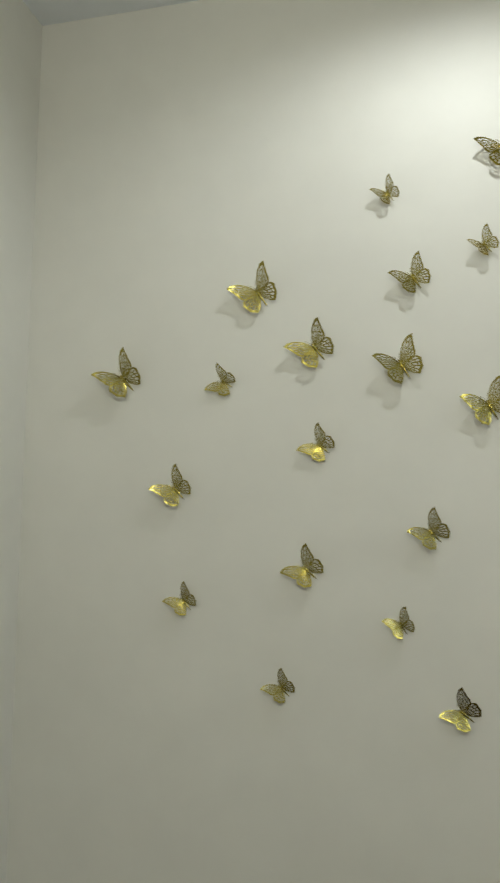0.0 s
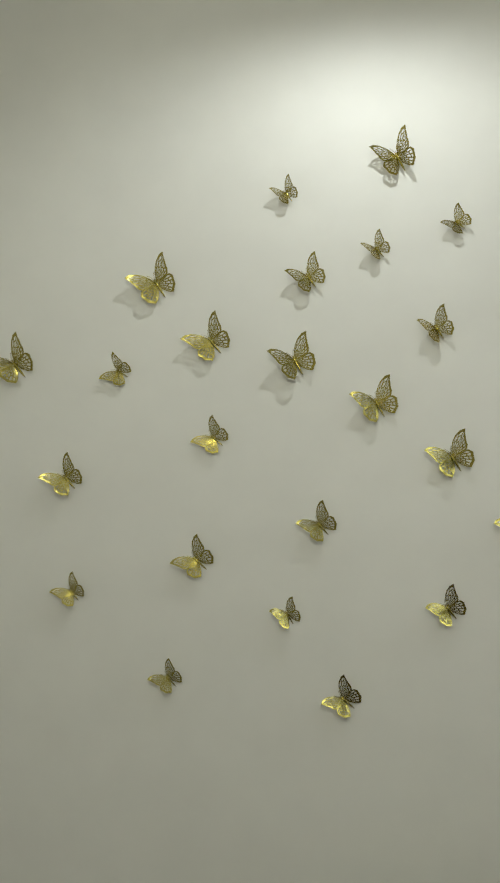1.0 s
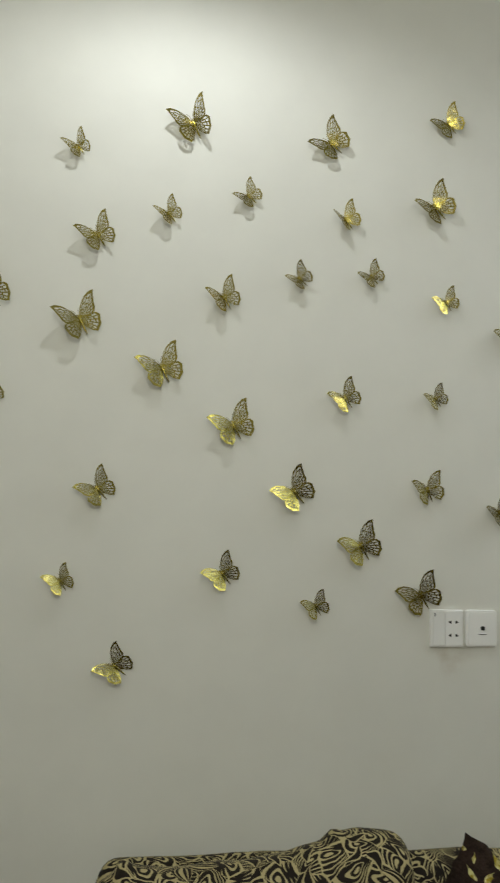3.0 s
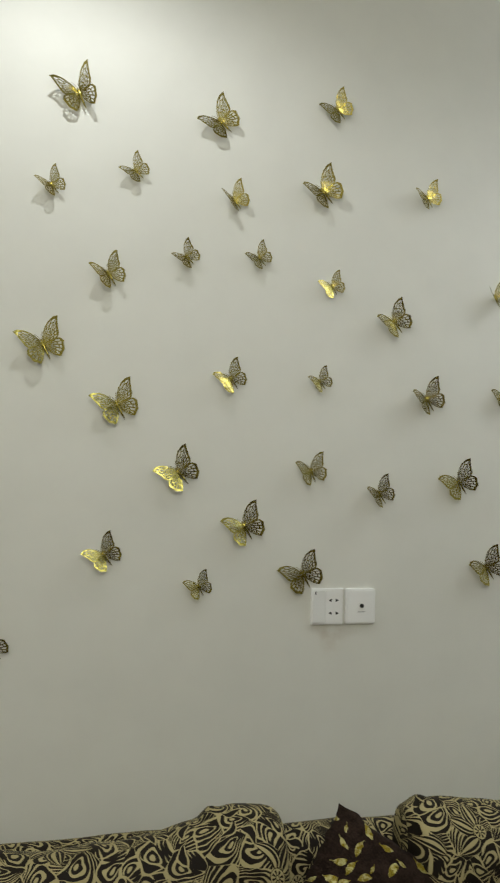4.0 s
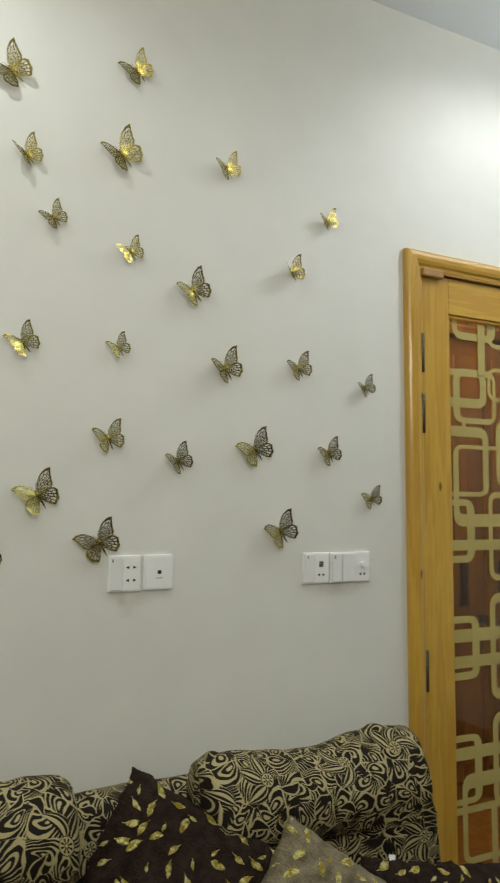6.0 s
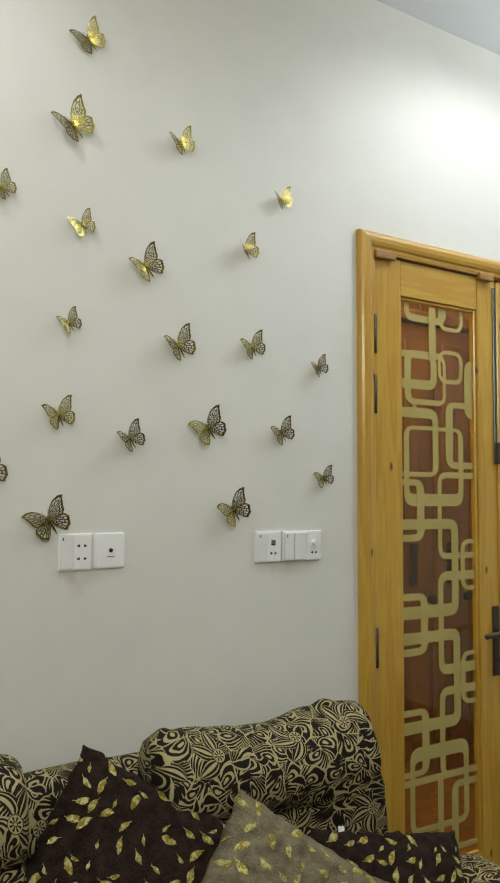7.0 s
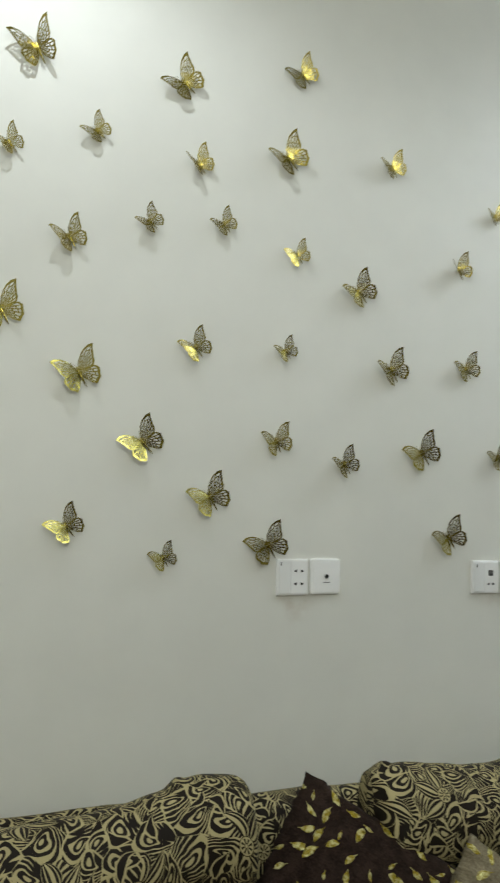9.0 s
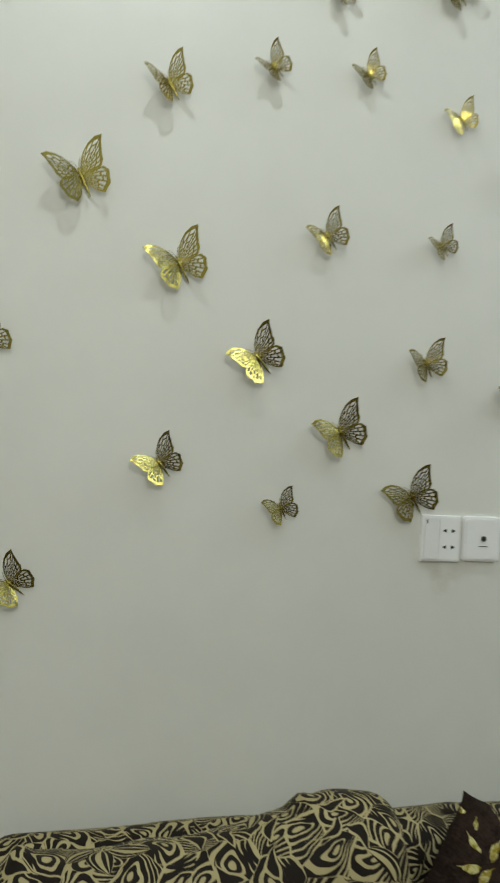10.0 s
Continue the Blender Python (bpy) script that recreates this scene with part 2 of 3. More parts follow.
# ---- mesh helpers ----
def mesh_of(name, bm, material, smooth=False):
    me = bpy.data.meshes.new(name)
    bm.normal_update()
    bm.to_mesh(me)
    bm.free()
    me.materials.append(material)
    if smooth:
        for p in me.polygons:
            p.use_smooth = True
    return me


def part(name, bm, material, parent=None, label="", smooth=False, m=None):
    me = bm if isinstance(bm, bpy.types.Mesh) else mesh_of(name, bm, material, smooth)
    ob = new(name, me)
    if parent is not None:
        ob.parent = parent
    if m is not None:
        ob.matrix_basis = m
    if label:
        tagged(ob, label)
    return ob


def box(x0, x1, y0, y1, z0, z1, bevel=0.0, segments=2, bm=None):
    bm = bm or bmesh.new()
    made = bmesh.ops.create_cube(bm, size=1.0, matrix=Matrix.LocRotScale(((x0 + x1) / 2, (y0 + y1) / 2, (z0 + z1) / 2), None, (x1 - x0, y1 - y0, z1 - z0)))
    if bevel:
        edges = list({e for v in made["verts"] for e in v.link_edges})
        bmesh.ops.bevel(bm, geom=edges, offset=bevel, segments=segments, affect="EDGES", profile=0.5)
    return bm


def tube(points, radius, sides=8, bm=None, taper=1.0):
    """A round bar along points."""
    bm = bm or bmesh.new()
    pts = [Vector(p) for p in points]
    rings = []
    for i, p in enumerate(pts):
        d = (pts[min(i + 1, len(pts) - 1)] - pts[max(i - 1, 0)]).normalized()
        side = d.orthogonal().normalized()
        up = d.cross(side)
        r = radius * (1 + (taper - 1) * i / max(1, len(pts) - 1))
        rings.append([bm.verts.new(p + (side * math.cos(6.28319 * k / sides) + up * math.sin(6.28319 * k / sides)) * r) for k in range(sides)])
    for a, b in zip(rings, rings[1:]):
        for k in range(sides):
            bm.faces.new((a[k], a[(k + 1) % sides], b[(k + 1) % sides], b[k]))
    bm.faces.new(rings[0][::-1])
    bm.faces.new(rings[-1])
    return bm


def disc(cx, cz, y0, y1, r, sides=16, bm=None):
    return tube([(cx, y0, cz), (cx, y1, cz)], r, sides, bm)


def thing(name, label, category, group="", m=None):
    ob = new(name)
    ob.empty_display_size = 0.05
    if m is not None:
        ob.matrix_basis = m
    return tagged(ob, label, category, group)


def structure(name, bm, material, label):
    return tagged(part(name, bm, material), label, kind="structure")


# ---- the room ----
X_LEFT, X_RIGHT, Y_BACK, TOP = -1.78, 3.1, -3.9, 2.91
DOOR_L, DOOR_R, DOOR_TOP = 0.912, 2.015, 2.132

bm = box(X_LEFT, DOOR_L, 0.0, 0.16, 0.0, TOP)
box(DOOR_R, X_RIGHT, 0.0, 0.16, 0.0, TOP, bm=bm)
box(DOOR_L, DOOR_R, 0.0, 0.16, DOOR_TOP, TOP, bm=bm)
structure("wall_north", bm, WALL, "off-white painted plaster wall with a door opening")
structure("wall_west", box(X_LEFT - 0.15, X_LEFT, Y_BACK - 0.15, 0.16, 0.0, TOP), WALL, "off-white painted plaster side wall")
structure("wall_east", box(X_RIGHT, X_RIGHT + 0.15, Y_BACK - 0.15, 0.16, 0.0, TOP), WALL, "off-white painted plaster side wall")
structure("wall_south", box(X_LEFT, X_RIGHT, Y_BACK - 0.15, Y_BACK, 0.0, TOP), TAUPE, "unseen taupe plaster wall facing the sofa, kept dark for the foil reflections")
structure("floor", box(X_LEFT - 0.15, X_RIGHT + 0.15, Y_BACK - 0.15, 0.08, -0.1, 0.0), FLOOR_M, "unseen dark brown floor, kept dark for the foil reflections")
structure("ceiling", box(X_LEFT - 0.15, X_RIGHT + 0.15, Y_BACK - 0.15, 2.1, TOP, TOP + 0.1), CEILING, "white painted plaster ceiling")

# the hall behind the glazed door
bm = bmesh.new()
for i in range(12):
    x0 = 0.2 + i * 0.22
    box(x0 + 0.004, x0 + 0.216, 1.55, 1.58, 0.0, 2.5, 0.006, 1, bm)
structure("wall_hall", bm, BROWN, "brown wooden panelling in the hall behind the door")
structure("wall_hall_back", box(0.05, 2.95, 1.585, 1.7, 0.0, TOP), WALL, "plain hall wall behind the panelling")
structure("wall_hall_side", box(0.05, 0.19, 0.16, 1.585, 0.0, TOP), BROWN, "brown wooden hall side wall")
structure("wall_hall_end", box(2.85, 2.95, 0.16, 1.585, 0.0, TOP), BROWN, "brown wooden hall end wall")

structure("floor_hall", box(-0.2, X_RIGHT + 0.15, 0.0805, 2.1, -0.1, 0.0), BROWN, "brown wooden hall floor")
cabinet = thing("hall_cabinet", "red-brown wooden hall cabinet with dark handles, behind the glazed door", "cabinet")
part("body", box(2.02, 2.80, 1.12, 1.52, 0.0, 2.25, 0.006, 2), BROWN, cabinet)
part("cornice", box(2.00, 2.82, 1.07, 1.535, 2.252, 2.31, 0.012, 3), BROWN, cabinet)
part("base", box(2.01, 2.81, 1.098, 1.525, 0.002, 0.09, 0.005, 2), BROWN, cabinet)
for x0, x1 in ((2.03, 2.278), (2.285, 2.533), (2.54, 2.79)):
    leaf = part("door", box(x0, x1, 1.098, 1.119, 0.10, 2.24, 0.004, 2), BROWN, cabinet)
    for z0, z1 in ((0.18, 0.80), (1.24, 2.16)):
        part("raised_panel", box(x0 + 0.045, x1 - 0.045, 1.088, 1.0975, z0, z1, 0.006, 2), BROWN, leaf)
    part("handle", box(x0 + 0.085, x0 + 0.125, 1.078, 1.0975, 0.93, 1.14, 0.004, 2), BRONZE, leaf, "long dark metal handle plate")
    part("knob", tube([(x1 - 0.02, 1.0975, 0.86), (x1 - 0.02, 1.07, 0.86)], 0.022, 14), BRONZE, leaf, "round dark metal knob")


# ---- door ----
def moulding(name, a, b, inward, parent, material):
    """A moulded trim strip between a and b (x, z), its profile growing along inward."""
    prof = [(0.0, 0.0), (0.0, -0.015), (0.003, -0.021), (0.009, -0.025), (0.018, -0.027), (0.030, -0.0265), (0.040, -0.023), (0.045, -0.018), (0.049, -0.0175), (0.054, -0.017), (0.058, -0.014), (0.058, 0.0)]
    bm = bmesh.new()
    a, b, n = Vector((a[0], 0, a[1])), Vector((b[0], 0, b[1])), Vector((inward[0], 0, inward[1]))
    d = (b - a).normalized()
    rings = []
    for p, sgn in ((a, 1), (b, -1)):
        ring = []
        for w, y in prof:
            mitre = d * (w * sgn) if p.z > 2.0 else Vector()
            ring.append(bm.verts.new(p + n * w + Vector((0, y, 0)) + mitre))
        rings.append(ring)
    for i in range(len(prof) - 1):
        bm.faces.new((rings[0][i], rings[0][i + 1], rings[1][i + 1], rings[1][i]))
    bm.faces.new(rings[0][::-1])
    bm.faces.new(rings[1])
    bmesh.ops.recalc_face_normals(bm, faces=bm.faces)
    return part(name, bm, material, parent)


TRIM_L, TRIM_R, TRIM_T = 0.874, 2.065, 2.179
frame_ob = thing("door_frame", "varnished pine door frame with moulded trim", "door frame")
moulding("trim_post", (TRIM_L, 0.0), (TRIM_L, TRIM_T), (1, 0), frame_ob, PINE_Z)
moulding("trim_post", (TRIM_R, 0.0), (TRIM_R, TRIM_T), (-1, 0), frame_ob, PINE_Z)
moulding("trim_head", (TRIM_L, TRIM_T), (TRIM_R, TRIM_T), (0, -1), frame_ob, PINE_X)
part("jamb", box(DOOR_L + 0.002, 0.9295, -0.012, 0.15, 0.0, DOOR_TOP - 0.002, 0.002, 1), PINE_Z, frame_ob)
part("jamb", box(1.997, DOOR_R - 0.002, -0.012, 0.15, 0.0, DOOR_TOP - 0.002, 0.002, 1), PINE_Z, frame_ob)
part("head_jamb", box(0.9305, 1.9965, -0.010, 0.15, 2.118, DOOR_TOP - 0.002, 0.002, 1), PINE_X, frame_ob)
part("stop_bead", box(0.931, 1.996, 0.035, 0.05, 2.075, 2.1175, 0.002, 1), PINE_X, frame_ob)
for x in (0.9305, 1.9805):
    part("stop_bead", box(x, x + 0.016, 0.0335, 0.05, 0.0, 2.0745, 0.002, 1), PINE_Z, frame_ob)
part("wooden_block", box(0.930, 1.010, -0.026, -0.0105, 2.103, 2.1275, 0.004, 2), PINE_DARK, frame_ob, "small wooden block under the frame head")
part("wooden_block", box(1.372, 1.440, -0.026, -0.0105, 2.103, 2.1275, 0.004, 2), PINE_DARK, frame_ob, "small wooden block under the frame head")
part("brown_strip", box(1.0105, 1.3715, -0.017, -0.0105, 2.1165, 2.123, 0.002, 1), PINE_DARK, frame_ob, "thin brown wooden strip along the frame head")


def glazed_leaf(name, x0, x1, glass0, glass1, label):
    leaf = thing(name, label, "door", "pair of glazed doors")
    y0, y1 = -0.006, 0.032
    zb, zt, g0, g1 = 0.012, 2.115, 0.26, 2.004
    part("stile", box(x0, glass0, y0, y1, zb, zt, 0.003, 2), PINE_Z, leaf)
    part("stile", box(glass1, x1, y0, y1, zb, zt, 0.003, 2), PINE_Z, leaf)
    part("top_rail", box(glass0 + 0.0005, glass1 - 0.0005, y0 + 0.001, y1 - 0.001, g1, zt, 0.003, 2), PINE_X, leaf)
    part("bottom_rail", box(glass0 + 0.0005, glass1 - 0.0005, y0 + 0.001, y1 - 0.001, zb, g0, 0.003, 2), PINE_X, leaf)
    for bx in (box(glass0 + 0.0005, glass0 + 0.010, 0.0, 0.012, g0, g1, 0.003, 1), box(glass1 - 0.010, glass1 - 0.0005, 0.0, 0.012, g0, g1, 0.003, 1)):
        part("glazing_bead", bx, PINE_Z, leaf)
    for bx in (box(glass0 + 0.011, glass1 - 0.011, 0.0, 0.012, g1 - 0.010, g1 - 0.0005, 0.003, 1), box(glass0 + 0.011, glass1 - 0.011, 0.0, 0.012, g0 + 0.0005, g0 + 0.010, 0.003, 1)):
        part("glazing_bead", bx, PINE_X, leaf)
    pane = part("glass_pane", box(glass0 + 0.001, glass1 - 0.001, 0.0135, 0.0185, g0 + 0.001, g1 - 0.001), GLASS, leaf, "clear glass pane with frosted fretwork lines")
    pane.visible_shadow = False
    return leaf, pane


leaf_a, pane_a = glazed_leaf("glazed_door", 0.934, 1.462, 1.043, 1.377, "closed varnished pine door with fretwork glass")
leaf_b, pane_b = glazed_leaf("glazed_door", 1.478, 1.995, 1.562, 1.884, "closed varnished pine door leaf with fretwork glass")
part("astragal", box(1.4625, 1.4775, -0.014, 0.03, 0.012, 2.106, 0.003, 1), PINE_Z, leaf_b)
G0, G1, GZ0, GZ1 = 1.053, 1.367, 0.270, 1.994


LAYER = [0.0128]
SLANT = 0.015


def fret(x0, x1, z0, z1, wl, wr, wb, wt, pane=None, shift=0.0):
    """A rounded rectangle of frosted line on the pane, cut off at the pane's edge."""
    pane = pane or pane_a
    LAYER[0] -= 0.00013
    x0, x1 = (x - (2.15 - (z0 + z1) / 2) * SLANT for x in (x0, x1))
    y = LAYER[0]
    bm = bmesh.new()
    r = min(0.036, (x1 - x0) * 0.35, (z1 - z0) * 0.35)

    def loop(f):
        out = []
        rr = max(r - f * (wl + wr) / 2, 0.006)
        l, h, d, u = x0 + wl * f + rr, x1 - wr * f - rr, z0 + wb * f + rr, z1 - wt * f - rr
        for cx, cz, a0 in ((h, u, 0), (l, u, 90), (l, d, 180), (h, d, 270)):
            for s in range(6):
                a = radians(a0 + 18 * s)
                out.append((cx + rr * math.cos(a), cz + rr * math.sin(a)))
        return out

    a = [bm.verts.new((x, y, z)) for x, z in loop(0)]
    b = [bm.verts.new((x, y, z)) for x, z in loop(1)]
    for i in range(len(a)):
        j = (i + 1) % len(a)
        bm.faces.new((a[i], a[j], b[j], b[i]))
    for co, no in (((G0, 0, 0), (-1, 0, 0)), ((G1, 0, 0), (1, 0, 0)), ((0, 0, GZ0), (0, 0, -1)), ((0, 0, GZ1), (0, 0, 1))):
        bmesh.ops.bisect_plane(bm, geom=list(bm.verts) + list(bm.edges) + list(bm.faces), plane_co=co, plane_no=no, clear_outer=True)
    bmesh.ops.recalc_face_normals(bm, faces=bm.faces)
    out = bmesh.ops.extrude_face_region(bm, geom=list(bm.faces))
    moved = [v for v in out["geom"] if isinstance(v, bmesh.types.BMVert)]
    bmesh.ops.translate(bm, verts=moved, vec=(0, -0.0008, 0))
    bmesh.ops.recalc_face_normals(bm, faces=bm.faces)
    if shift:
        bmesh.ops.translate(bm, verts=bm.verts, vec=(shift, 0, 0))
    part("fretwork_line", bm, FROST, pane)


fret(1.075, 1.255, 1.937, 2.098, 0.0194, 0.0243, 0.0227, 0.0210)
fret(1.220, 1.332, 1.921, 2.117, 0.0146, 0.0146, 0.0140, 0.0105)
fret(1.078, 1.255, 1.677, 1.846, 0.0267, 0.0121, 0.0175, 0.0210)
fret(0.950, 1.215, 1.725, 1.843, 0.0219, 0.0267, 0.0298, 0.0210)
fret(1.220, 1.331, 1.751, 1.859, 0.0121, 0.0146, 0.0140, 0.0123)
fret(1.339, 1.520, 1.641, 1.835, 0.0340, 0.0219, 0.0140, 0.0140)
fret(1.255, 1.520, 1.480, 1.694, 0.0316, 0.0219, 0.0210, 0.0192)
fret(0.950, 1.222, 1.452, 1.666, 0.0219, 0.0243, 0.0140, 0.0315)
fret(1.077, 1.333, 1.360, 1.610, 0.0219, 0.0219, 0.0385, 0.0123)
fret(1.220, 1.520, 1.193, 1.468, 0.0170, 0.0219, 0.0192, 0.0192)
fret(0.950, 1.162, 1.252, 1.443, 0.0219, 0.0316, 0.0210, 0.0192)
fret(0.950, 1.310, 1.015, 1.320, 0.0219, 0.0292, 0.0385, 0.0315)
fret(1.223, 1.520, 0.833, 1.154, 0.0219, 0.0219, 0.0315, 0.0280)
fret(1.320, 1.520, 1.091, 1.254, 0.0194, 0.0194, 0.0140, 0.0140)
fret(0.950, 1.177, 0.904, 1.093, 0.0219, 0.0292, 0.0227, 0.0210)
fret(0.950, 1.319, 0.670, 0.974, 0.0219, 0.0292, 0.0367, 0.0350)
fret(1.230, 1.520, 0.518, 0.795, 0.0219, 0.0194, 0.0175, 0.0262)
fret(1.322, 1.520, 0.731, 0.898, 0.0194, 0.0194, 0.0158, 0.0140)
fret(0.950, 1.184, 0.542, 0.743, 0.0219, 0.0292, 0.0175, 0.0192)
fret(1.106, 1.356, 0.368, 0.627, 0.0194, 0.0219, 0.0192, 0.0420)
fret(1.281, 1.520, 0.289, 0.501, 0.0292, 0.0219, 0.0158, 0.0210)
for x0, x1, z0, z1 in ((1.10, 1.24, 1.55, 1.98), (1.2, 1.36, 1.2, 1.7), (1.08, 1.22, 0.9, 1.3), (1.2, 1.37, 0.5, 1.0), (1.1, 1.25, 0.3, 0.6)):
    fret(x0, x1, z0, z1, 0.022, 0.022, 0.020, 0.020, pane_b, 0.503)
for x0, x1, z0, z1 in ((1.174, 1.203, 1.83, 1.99), (1.104, 1.120, 1.664, 1.682), (1.200, 1.224, 0.27, 0.525)):
    part("fretwork_line", box(x0 - (2.15 - z1) * 0.004, x1 - (2.15 - z1) * 0.004, 0.0078, 0.0084, z0, z1), FROST, pane_a)
part("fretwork_line", box(G0, G1, 0.0068, 0.0074, 0.516, 0.537), FROST, pane_a)


def hinge(parent, x, z0, z1):
    bm = tube([(x, -0.014, z0), (x, -0.014, z1)], 0.0065, 10)
    h = part("hinge", bm, BRONZE, parent, "dark bronze butt hinge", True)
    n = 5
    for i in range(1, n):
        z = z0 + (z1 - z0) * i / n
        part("hinge_joint", disc_z(x, -0.014, z, 0.0073), BRONZE, h)
    part("hinge_plate", box(x + 0.002, x + 0.013, -0.0105, -0.0065, z0 + 0.002, z1 - 0.002, 0.001, 1), BRONZE, h)


def disc_z(x, y, z, r):
    return tube([(x, y, z - 0.0012), (x, y, z + 0.0012)], r, 10)


for z0, z1 in ((1.815, 1.93), (1.635, 1.75), (0.892, 1.008)):
    hinge(leaf_a, 0.9315, z0, z1)

# flush bolt and lever on the meeting edge
bolt = part("bolt_rail", box(1.446, 1.460, -0.013, -0.0062, 1.50, 2.088, 0.002, 1), STEEL, leaf_a, "narrow steel bolt rail")
part("bolt_knob", box(1.444, 1.462, -0.024, -0.0132, 1.50, 1.57, 0.003, 2), BRONZE, bolt)
plate = part("lever_plate", box(1.428, 1.458, -0.013, -0.0062, 0.81, 1.035, 0.004, 2), BRONZE, leaf_a, "dark bronze lever handle plate")
part("lever", tube([(1.443, -0.0131, 0.955), (1.443, -0.045, 0.955), (1.436, -0.052, 0.955), (1.41, -0.054, 0.955), (1.365, -0.052, 0.952), (1.352, -0.050, 0.949)], 0.0085, 10), BRONZE, plate, smooth=True)
part("key_cylinder", tube([(1.443, -0.0131, 0.865), (1.443, -0.021, 0.865)], 0.010, 14), BRONZE, plate)


# the old door hangs a little out of plumb
for owner in (frame_ob, leaf_a, leaf_b):
    for piece in owner.children_recursive:
        for vert in piece.data.vertices:
            vert.co.x += (2.15 - vert.co.z) * SLANT


# ---- wall switches and sockets ----
def switch_plate(name, x0, x1, z0, z1, label, corner=0.002):
    t = thing(name, label, "wall socket", "switches and sockets on the wall", pose(x0, 0, z0))
    bm = box(0, x1 - x0, -0.0075, -0.0002, 0, z1 - z0)
    if corner > 0.003:
        bmesh.ops.bevel(bm, geom=[e for e in bm.edges if abs(e.verts[0].co.y - e.verts[1].co.y) > 0.005], offset=corner, segments=5, affect="EDGES", profile=0.5)
    bmesh.ops.bevel(bm, geom=[e for e in bm.edges if all(v.co.y < -0.007 for v in e.verts)], offset=0.0018, segments=2, affect="EDGES", profile=0.5)
    part("plate", bm, WHITE, t)
    return t


def pins(t, x, z, gap=0.0085):
    """A pair of small wedge-shaped openings."""
    for sgn in (-1, 1):
        bm = bmesh.new()
        pts = [(x + sgn * (gap - 0.0036), z + 0.0036), (x + sgn * (gap - 0.0036), z - 0.0036), (x + sgn * (gap + 0.0032), z - 0.0012), (x + sgn * (gap + 0.0032), z + 0.0012)]
        front = [bm.verts.new((a, -0.0091, b)) for a, b in pts]
        rear = [bm.verts.new((a, -0.0086, b)) for a, b in pts]
        bm.faces.new(front)
        for i in range(4):
            bm.faces.new((front[i], front[(i + 1) % 4], rear[(i + 1) % 4], rear[i]))
        bmesh.ops.recalc_face_normals(bm, faces=bm.faces)
        part("pin_hole", bm, BLACK, t)


s = switch_plate("wall_socket", 0.0, 0.0790, 1.2135, 1.2985, "white plastic wall plate with rocker and four pin holes")
part("rocker", box(0.004, 0.034, -0.0100, -0.0076, 0.004, 0.081, 0.0015, 1), WHITE2, s)
part("socket_face", box(0.0355, 0.075, -0.0086, -0.0076, 0.004, 0.081, 0.0004, 1), WHITE, s)
pins(s, 0.055, 0.057)
pins(s, 0.055, 0.027)
part("indicator", box(0.008, 0.0105, -0.0106, -0.0101, 0.070, 0.077), BLACK, s)

s = switch_plate("wall_socket", 0.0858, 0.1625, 1.2150, 1.2990, "white plastic antenna socket with rounded frame", 0.007)
bm = box(0.005, 0.0717, -0.0100, -0.0076, 0.005, 0.079)
bmesh.ops.bevel(bm, geom=[e for e in bm.edges if abs(e.verts[0].co.y - e.verts[1].co.y) > 0.001], offset=0.006, segments=4, affect="EDGES", profile=0.5)
part("raised_frame", bm, WHITE, s)
part("jack", tube([(0.040, -0.0122, 0.043), (0.040, -0.0101, 0.043)], 0.0050, 14), BLACK, s, "black antenna jack")
part("label_bar", box(0.031, 0.049, -0.0104, -0.0101, 0.028, 0.0294), BLACK, s)

s = switch_plate("wall_socket", 0.534, 0.6150, 1.2115, 1.2945, "white plastic wall plate with rocker and data outlet")
part("rocker", box(0.004, 0.034, -0.0100, -0.0076, 0.004, 0.079, 0.0015, 1), WHITE2, s)
part("outlet_face", box(0.0355, 0.077, -0.0086, -0.0076, 0.004, 0.079, 0.0004, 1), WHITE, s)
for i in range(3):
    part("outlet_slot", box(0.0485, 0.062, -0.0092, -0.0087, 0.045 + i * 0.0050, 0.0490 + i * 0.0050), BLACK, s)
pins(s, 0.0555, 0.024, 0.0075)
part("indicator", box(0.012, 0.0145, -0.0106, -0.0101, 0.067, 0.074), BLACK, s)

s = switch_plate("wall_switch", 0.6200, 0.7505, 1.2115, 1.2940, "white plastic wall plate with two rockers and a dimmer")
for i, (a, b) in enumerate(((0.0025, 0.0340), (0.0370, 0.0770))):
    part("rocker", box(a, b, -0.0150 + i * 0.0020, -0.0076, 0.003, 0.0795, 0.0022, 2), WHITE2, s)
part("socket_face", box(0.080, 0.1265, -0.0086, -0.0076, 0.004, 0.0785, 0.0004, 1), WHITE, s)
part("dimmer_knob", tube([(0.105, -0.020, 0.048), (0.105, -0.0087, 0.048)], 0.0085, 20), WHITE, s)
pins(s, 0.105, 0.022, 0.0075)
part("indicator", box(0.010, 0.0125, -0.0156, -0.0151, 0.066, 0.073), BLACK, s)


